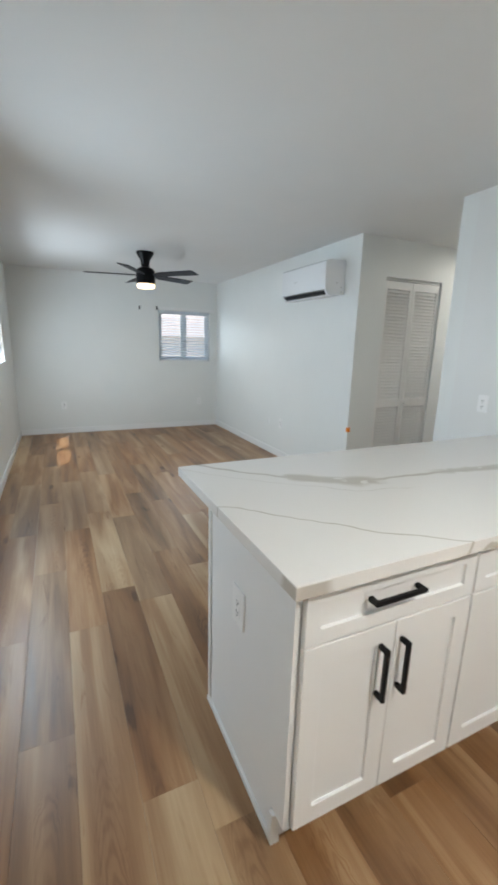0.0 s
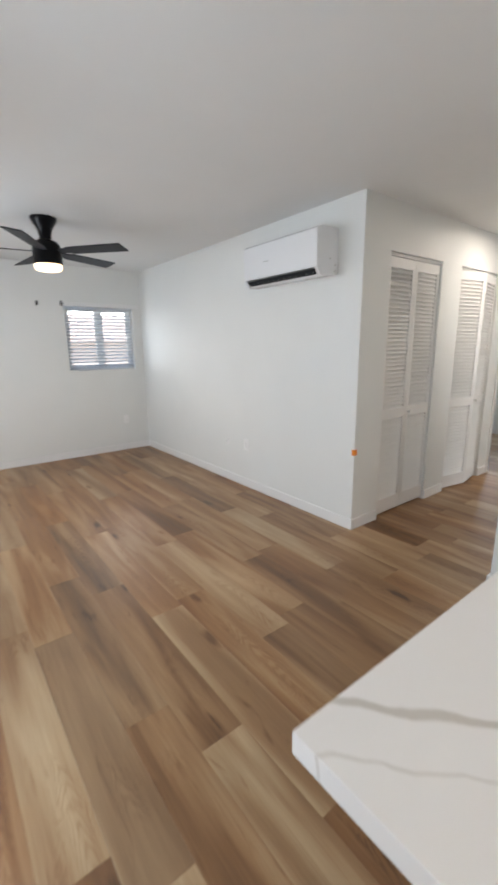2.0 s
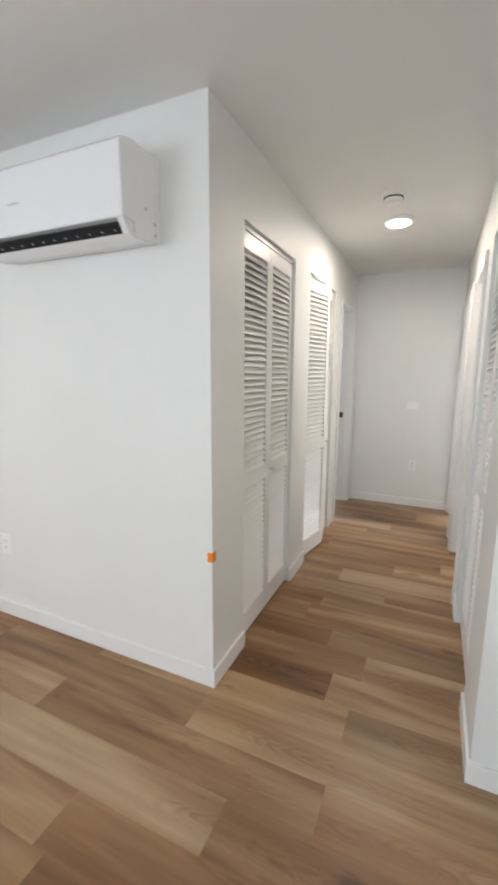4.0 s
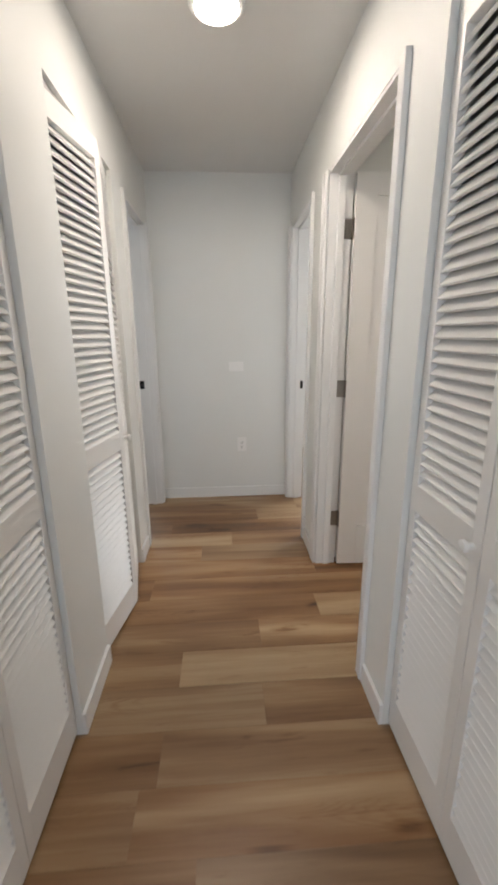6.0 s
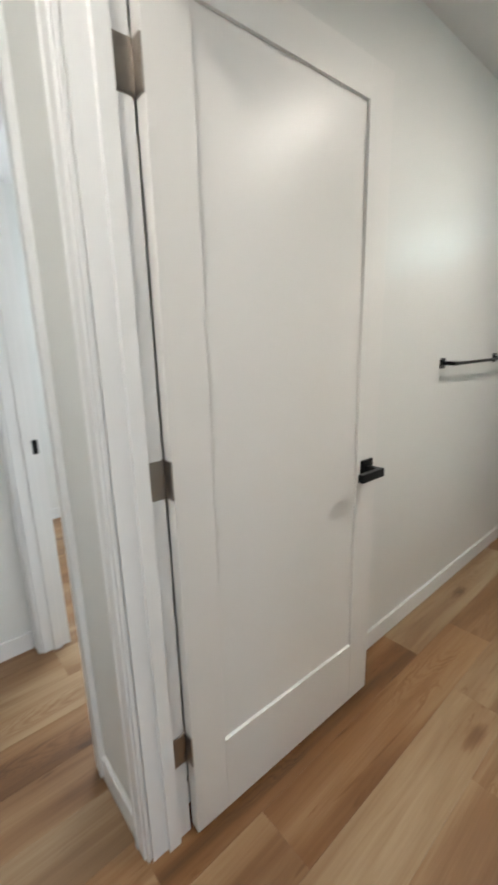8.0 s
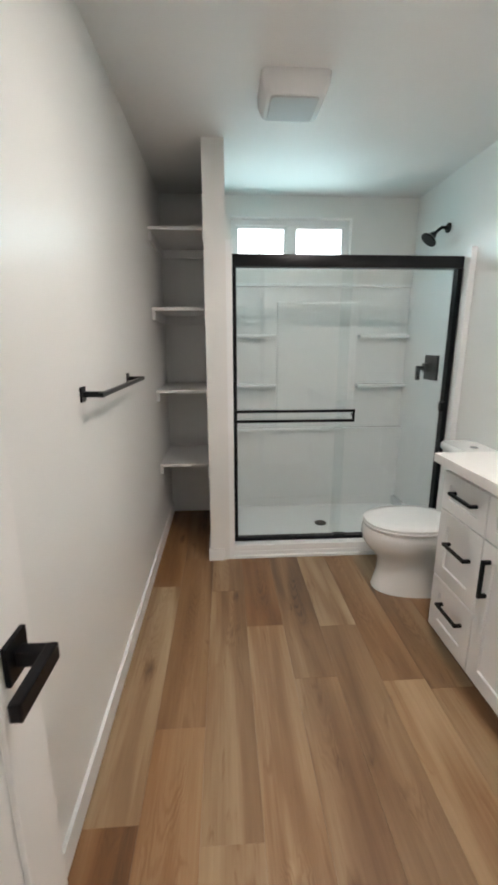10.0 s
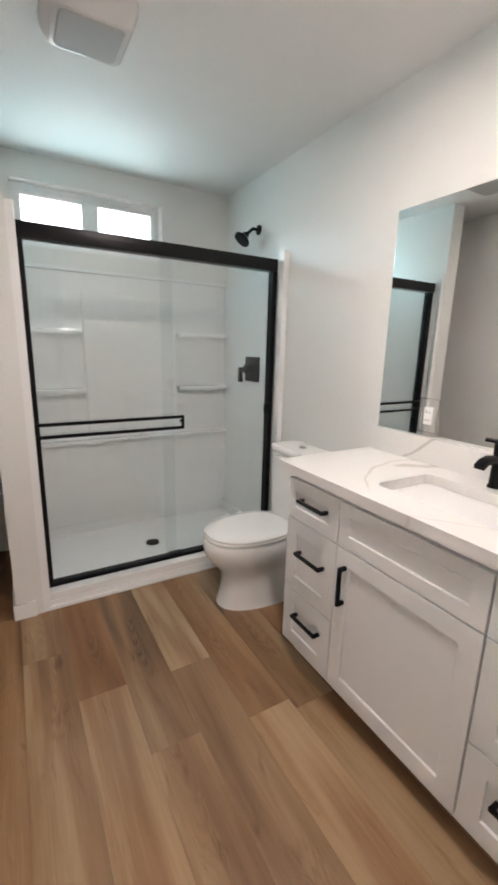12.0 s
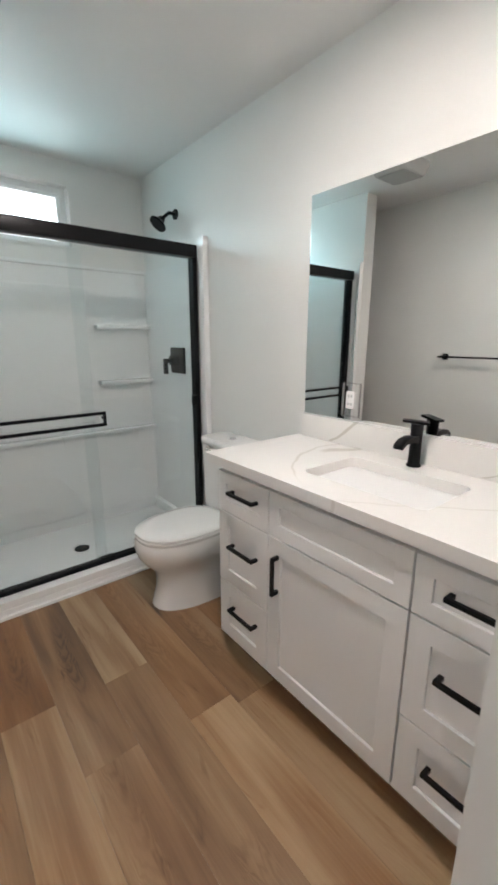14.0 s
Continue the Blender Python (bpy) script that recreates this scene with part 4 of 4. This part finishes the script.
mirror = thing("mirror", "large frameless wall mirror above the vanity", "mirror", (BX0, 1.33, 1.029))
part("mirror_glass", boxes((0.001, 0.006, 0.766 - 1.33, 1.978 - 1.33, 0.0, 0.922), bevel=0.001), MIRROR, mirror)
t = thing("mirror_outlet", "white outlet set in a cut-out of the mirror", "outlet", (BX0 + 0.0062, 1.031, 1.116))
part("frame", boxes((0.0002, 0.005, -0.045, -0.041, -0.072, 0.072), (0.0002, 0.005, 0.041, 0.045, -0.072, 0.072), (0.0002, 0.005, -0.041, 0.041, 0.068, 0.072), (0.0002, 0.005, -0.041, 0.041, -0.072, -0.068)), CHROME, t, "bright cut edge of the mirror")
part("socket_face", boxes((0.0003, 0.008, -0.02, 0.02, -0.036, 0.036), bevel=0.001), PLASTIC, t)
part("slot", boxes((0.008, 0.0085, -0.009, -0.006, -0.022, -0.012), (0.008, 0.0085, 0.006, 0.009, -0.022, -0.012), (0.008, 0.0085, -0.009, -0.006, 0.012, 0.022), (0.008, 0.0085, 0.006, 0.009, 0.012, 0.022)), DARK, t)

# ---------------- bathroom: toilet ----------------
TY = 0.325
wc = thing("toilet", "white ceramic toilet with closed lid", "toilet", (BX0, TY, 0))


def egg(xb, xf, w, z, n=36, p=2.3):
    """Outline pointing to +x: blunt at the back, long at the front."""
    pts = []
    xm = xb + (xf - xb) * 0.42
    for i in range(n):
        a = 2 * math.pi * i / n
        c, s_ = math.cos(a), math.sin(a)
        rx = (xf - xm) if c > 0 else (xm - xb)
        pts.append((xm + rx * math.copysign(abs(c) ** (2 / p), c), w * math.copysign(abs(s_) ** (2 / p), s_), z))
    return pts


part("pedestal", loft([egg(0.08, 0.625, 0.146, 0.0), egg(0.08, 0.621, 0.144, 0.02), egg(0.09, 0.600, 0.132, 0.10), egg(0.10, 0.598, 0.128, 0.17), egg(0.10, 0.618, 0.136, 0.21), egg(0.10, 0.66, 0.158, 0.255), egg(0.10, 0.69, 0.178, 0.30), egg(0.10, 0.70, 0.185, 0.345), egg(0.10, 0.698, 0.184, 0.375), egg(0.10, 0.69, 0.18, 0.388)]), CERAMIC, wc, "", True)
part("seat", loft([egg(0.20, 0.688, 0.182, 0.389), egg(0.195, 0.692, 0.187, 0.395), egg(0.195, 0.692, 0.187, 0.404), egg(0.20, 0.688, 0.183, 0.408)]), CERAMIC, wc, "", True)
part("lid", loft([egg(0.20, 0.685, 0.180, 0.4095), egg(0.195, 0.69, 0.185, 0.413), egg(0.195, 0.69, 0.185, 0.422), egg(0.205, 0.678, 0.174, 0.430), egg(0.24, 0.63, 0.13, 0.434)]), CERAMIC, wc, "", True)
bm = boxes((0.012, 0.195, -0.185, 0.185, 0.37, 0.79))
bmesh.ops.bevel(bm, geom=list(bm.edges), offset=0.03, segments=4, affect="EDGES")
part("tank", bm, CERAMIC, wc, "", True)
part("tank_lid", loft([rounded(0.006, 0.205, -0.196, 0.196, 0.045, 0.7895), rounded(0.004, 0.208, -0.199, 0.199, 0.047, 0.797), rounded(0.004, 0.208, -0.199, 0.199, 0.047, 0.817), rounded(0.012, 0.2, -0.19, 0.19, 0.043, 0.827)]), CERAMIC, wc, "", True)
part("flush_button", turned([(0.022, 0.827), (0.022, 0.832), (0.018, 0.834)], 24), CHROME, wc, "chrome flush button", True).location = (0.105, 0, 0)

# ---------------- bathroom: shower ----------------
SX0, SX1, SYF = BX0, 4.60, -0.05
pan = thing("shower_pan", "white acrylic shower pan with a low curb", "shower pan", (SX0, SYF, 0))
bm = boxes((0.002, SX1 - SX0 - 0.002, BY0 - SYF + 0.002, 0.0, 0.0, 0.045), (0.002, SX1 - SX0 - 0.002, -0.11, 0.0, 0.045, 0.088), (0.002, 0.05, BY0 - SYF + 0.002, -0.11, 0.045, 0.12),
           (SX1 - SX0 - 0.05, SX1 - SX0 - 0.002, BY0 - SYF + 0.002, -0.11, 0.045, 0.12), (0.05, SX1 - SX0 - 0.05, BY0 - SYF + 0.002, BY0 - SYF + 0.05, 0.045, 0.12), bevel=0.006)
part("tray", bm, ACRYLIC, pan)
part("foot_trim", boxes((0.002, SX1 - SX0 - 0.002, 0.0, 0.02, 0.0, 0.018), bevel=0.004), ACRYLIC, pan)
part("drain", turned([(0.045, 0.0455), (0.045, 0.049), (0.036, 0.05)], 28), BLACK, pan, "black round drain", True).location = (3.895 - SX0, -0.455 - SYF, 0)

sur = thing("shower_surround", "white acrylic shower wall surround with moulded shelves", "shower surround", (SX0, BY0, 0))
L = SX1 - SX0
part("back_panel", boxes((0.002, L - 0.002, 0.002, 0.022, 0.12, 1.83), bevel=0.004), ACRYLIC, sur)
part("top_ledge", boxes((0.002, L - 0.002, 0.002, 0.045, 1.81, 1.835), bevel=0.006), ACRYLIC, sur)
part("side_panel", boxes((0.002, 0.022, 0.022, 0.80, 0.12, 1.83), bevel=0.004), ACRYLIC, sur)
part("side_panel", boxes((L - 0.022, L - 0.002, 0.022, 0.80, 0.12, 1.83), bevel=0.004), ACRYLIC, sur)
part("lower_ledge", boxes((0.022, L - 0.022, 0.022, 0.085, 0.70, 0.725), bevel=0.008), ACRYLIC, sur)
part("lower_panel", boxes((0.022, L - 0.022, 0.022, 0.05, 0.12, 0.70), bevel=0.006), ACRYLIC, sur)
part("middle_panel", boxes((0.43, 1.06, 0.022, 0.046, 0.725, 1.70), bevel=0.012), ACRYLIC, sur)
for a, c in ((0.03, 0.42), (1.07, L - 0.03)):
    for z in (1.445, 1.065):
        part("shelf", boxes((a, c, 0.022, 0.10, z - 0.014, z + 0.014), bevel=0.008), ACRYLIC, sur)
for a, c in ((0.0, 0.038), (L - 0.035, L + 0.03)):
    part("flange", boxes((a + 0.002, c, BY0 * -1 - 0.09, BY0 * -1 - 0.038, 0.09, 1.935), bevel=0.004) if a == 0 else boxes((a, c, BY0 * -1 - 0.0445, BY0 * -1 - 0.032, 0.0, 1.95), bevel=0.003), ACRYLIC, sur)

sd = thing("shower_door", "black-framed sliding glass shower door, closed", "shower door", (SX0, -0.13, 0.088))
dl = 4.585 - SX0
part("header", boxes((0.038, dl, -0.034, 0.034, 1.735, 1.805), bevel=0.010), GLOSSBLACK, sd, "", True)
part("bottom_rail", boxes((0.038, dl, -0.024, 0.024, 0.0, 0.022), bevel=0.003), BLACK, sd)
part("side_rail", boxes((0.038, 0.068, -0.026, 0.026, 0.022, 1.745), bevel=0.003), BLACK, sd)
part("side_rail", boxes((dl - 0.045, dl, -0.026, 0.026, 0.022, 1.745), bevel=0.003), BLACK, sd)
g = part("glass_panel", boxes((0.062, 0.76, -0.012, -0.006, 0.016, 1.745)), SHOWERGLASS, sd, "clear glass panel")
g.visible_shadow = False
g = part("glass_panel", boxes((0.70, dl - 0.024, 0.006, 0.012, 0.016, 1.745)), SHOWERGLASS, sd, "clear glass panel")
g.visible_shadow = False
bx0, bx1 = 3.80 - SX0, 4.565 - SX0
part("towel_bar", boxes((bx0, bx1, 0.045, 0.057, 0.882, 0.899), (bx0, bx1, 0.045, 0.057, 0.820, 0.837), (bx0, bx0 + 0.014, 0.045, 0.057, 0.835, 0.885), (bx0 + 0.002, bx0 + 0.012, 0.012, 0.045, 0.855, 0.868),
                         (bx1 - 0.014, bx1, 0.045, 0.057, 0.835, 0.885), (bx1 - 0.012, bx1 - 0.002, 0.012, 0.045, 0.855, 0.868), bevel=0.001), BLACK, sd, "black double towel bar")
part("latch", boxes((0.062, 0.088, -0.002, 0.03, 0.875, 0.935), bevel=0.003), BLACK, sd)
part("guide", boxes((0.66, 0.74, -0.02, 0.02, 0.016, 0.03), bevel=0.002), BLACK, sd)

sh = thing("shower_fixture", "matt black round shower head on a bent arm", "shower head", (SX0, -0.395, 2.12))
part("arm", tubes(((0.0, 0, 0), (0.05, 0, 0.002), 0.010), ((0.048, 0, 0.002), (0.10, 0, -0.04), 0.010)), BLACK, sh, "", True)
part("escutcheon", tubes(((0.001, 0, 0), (0.010, 0, 0), 0.030), n=28), BLACK, sh, "", True)
bm = bmesh.new()
tube(bm, (0.095, 0, -0.035), (0.115, 0, -0.058), 0.018, 0.030, 28)
tube(bm, (0.113, 0, -0.056), (0.126, 0, -0.071), 0.032, 0.055, 28)
tube(bm, (0.126, 0, -0.071), (0.133, 0, -0.079), 0.055, 0.053, 28)
part("head", bm, BLACK, sh, "", True)
sv = thing("shower_valve", "matt black square shower valve with a lever", "shower valve", (SX0 + 0.022, -0.39, 1.225))
part("plate", boxes((0, 0.014, -0.09, 0.09, -0.085, 0.085), bevel=0.006), BLACK, sv)
part("lever", boxes((0.014, 0.060, -0.03, 0.03, -0.03, 0.03), (0.060, 0.112, -0.014, 0.014, -0.014, 0.014), (0.088, 0.112, -0.014, 0.014, -0.085, -0.014), bevel=0.004), BLACK, sv)

# ---------------- bathroom: niche shelves, towel bar, vent ----------------
for z in (2.085, 1.617, 1.095, 0.585):
    t = thing("closet_shelf", "white painted board shelf on wall cleats", "shelf", (4.896, -0.59, z - 0.004), "niche shelves")
    part("board", boxes((-0.172, 0.172, -0.278, 0.285, -0.018, 0.0), bevel=0.001), TRIM, t)
    part("cleat", boxes((-0.173, -0.155, -0.276, 0.265, -0.075, -0.0182), bevel=0.001), TRIM, t)
    part("cleat", boxes((0.155, 0.173, -0.276, 0.265, -0.075, -0.0182), bevel=0.001), TRIM, t)
    part("cleat", boxes((-0.155, 0.155, -0.279, -0.262, -0.075, -0.0182)), TRIM, t)

tb = thing("towel_bar", "matt black square towel bar on the bathroom wall", "towel bar", (BX1, 0.79, 1.232))
for y in (-0.315, 0.315):
    part("mount", boxes((-0.006, 0, y - 0.022, y + 0.022, -0.024, 0.024), (-0.072, -0.006, y - 0.009, y + 0.009, -0.009, 0.009), bevel=0.002), BLACK, tb)
part("bar", boxes((-0.074, -0.06, -0.345, 0.345, -0.007, 0.007), bevel=0.001), BLACK, tb)

vent = thing("exhaust_fan", "square white bathroom ceiling exhaust grille", "exhaust fan", (4.312, 0.42, H))
part("cover", loft([rounded(-0.142, 0.142, -0.130, 0.130, 0.03, 0.0), rounded(-0.140, 0.140, -0.128, 0.128, 0.03, -0.028), rounded(-0.124, 0.124, -0.114, 0.114, 0.03, -0.070), rounded(-0.116, 0.116, -0.106, 0.106, 0.028, -0.078)]), VENTSHELL, vent, "", True)
part("face", loft([rounded(-0.102, 0.102, -0.094, 0.094, 0.02, -0.0781), rounded(-0.097, 0.097, -0.089, 0.089, 0.02, -0.083)]), VENTCOVER, vent, "grey translucent face")

# closet rod and shelf seen in the second bedroom
t = thing("closet_shelf", "white wooden closet shelf with a hanging rail", "shelf", (6.9, 0.3, 1.75))
part("board", boxes((-0.7, 0.69, -1.18, -0.8, 0, 0.02)), TRIM, t)
part("cleat", boxes((-0.7, 0.69, -0.83, -0.8, -0.09, 0)), TRIM, t)

# ---------------- outdoors ----------------
shell("ground", boxes((-600, 600, -600, 600, -0.6, -0.3)), EARTH, "dry bare ground around the house", "ground")


def house(x, y, w, d, h, rz):
    t = thing("neighbour_house", "stucco house with a low brown roof across the yard", "house", (x, y, -0.3))
    part("wall", boxes((-w / 2, w / 2, -d / 2, d / 2, 0, h)), STUCCO, t)
    part("roof", loft([[(-w / 2 - 0.5, -d / 2 - 0.5, h), (w / 2 + 0.5, -d / 2 - 0.5, h), (w / 2 + 0.5, d / 2 + 0.5, h), (-w / 2 - 0.5, d / 2 + 0.5, h)],
                       [(-w / 2 + 1, -0.1, h + 1.5), (w / 2 - 1, -0.1, h + 1.5), (w / 2 - 1, 0.1, h + 1.5), (-w / 2 + 1, 0.1, h + 1.5)]]), ROOFING, t)
    t.rotation_euler.z = radians(rz)
    return t


SKYGLOW = glowing("sky_backdrop", (0.93, 0.97, 1.0), 3.2)
shell("backdrop", boxes((2.6, 5.6, -2.62, -2.6, 0.8, 4.5)), SKYGLOW, "bright hazy sky outside the bathroom window", "backdrop")
shell("backdrop", boxes((-40, 48, 58, 58.2, -0.3, 30)), SKYGLOW, "bright hazy sky beyond the yard", "backdrop")
house(4.0, 27.0, 14, 7, 2.1, 0)
house(-17.0, 7.0, 12, 7, 2.6, 90)

# ---------------- floor planks ----------------
PITCH, LONG = 0.1845, 1.235
# one end joint of each row that shows, and how light (d, m, l) the planks before and after it are
known = {-2: (2.53, "ml"), 0: (2.515, "lm"), 1: (2.81, "dl"), 2: (2.645, "lm"), 3: (3.175, "dd"), 4: (2.915, "ld"), 5: (4.97, "lm"), 7: (4.475, "lm"), 9: (6.37, "md"),
         10: (2.719, "mm"), 11: (4.71, "ld"), 12: (4.415, "dl"), 13: (3.765, "ld"), 14: (3.17, "ml"), 15: (3.28, "ld"), 19: (1.02, "dl"), 20: (0.66, "ld"), 21: (3.455, "lm"),
         22: (3.11, "lm"), 23: (2.80, "ld"), 24: (3.66, "md"), 25: (1.50, "ld"), 26: (3.41, "ml"), 27: (3.215, "dl"), 28: (2.4, "dd"), 29: (3.01, "ld")}
more = {(22, -3): "d", (22, -2): "l", (23, -2): "m", (23, -1): "l", (24, -3): "d", (24, -2): "m", (25, -2): "d", (21, -2): "m", (1, -2): "l", (2, 1): "l", (0, 1): "m"}
tones = {"d": 0.10, "m": 0.42, "l": 0.78}
plank_data = {}
rng = random.Random(11)
for k in range(-3, 40):
    x0 = 0.28 + k * PITCH
    x1 = x0 + PITCH
    ya, yb = (YB, YN) if x1 < 3.05 else ((BY0, 4.5) if x1 < 5.15 else (-0.9, 6.6))
    off, pair = known.get(k, (rng.random() * LONG, ""))
    y = off - LONG * math.ceil((off - ya) / LONG)
    while y < yb:
        y0, y1 = max(y, ya), min(y + LONG, yb)
        step = round((y - off) / LONG)
        mark = more.get((k, step)) or (pair[step + 1] if pair and step in (-1, 0) else rng.choice("dmml"))
        tone = tones[mark] + rng.uniform(-0.1, 0.1)
        y += LONG
        if y1 - y0 < 0.02:
            continue
        xa, xb = max(x0, XW), min(x1, 7.6)
        key = (round(xb - xa, 3), round(y1 - y0, 3))
        if key not in plank_data:
            bm = bmesh.new()
            g2, c = 0.0, 0.0005
            hx, hy = key[0] / 2, key[1] / 2
            r0 = [(sx * (hx - g2), sy * (hy - g2), zz) for zz in (-0.006,) for sx, sy in ((-1, -1), (1, -1), (1, 1), (-1, 1))]
            r1 = [(sx * (hx - g2), sy * (hy - g2), -0.0005) for sx, sy in ((-1, -1), (1, -1), (1, 1), (-1, 1))]
            r2 = [(sx * (hx - g2 - c), sy * (hy - g2 - c), 0.0) for sx, sy in ((-1, -1), (1, -1), (1, 1), (-1, 1))]
            bm.free()
            o = part("plank", loft([r0, r1, r2]), WOOD, floor)
            plank_data[key] = o.data
        else:
            o = new("plank", plank_data[key])
            o.parent = floor
        o.location = ((xa + xb) / 2, (y0 + y1) / 2, 0)
        o.color = (tone, tone, tone, 1)
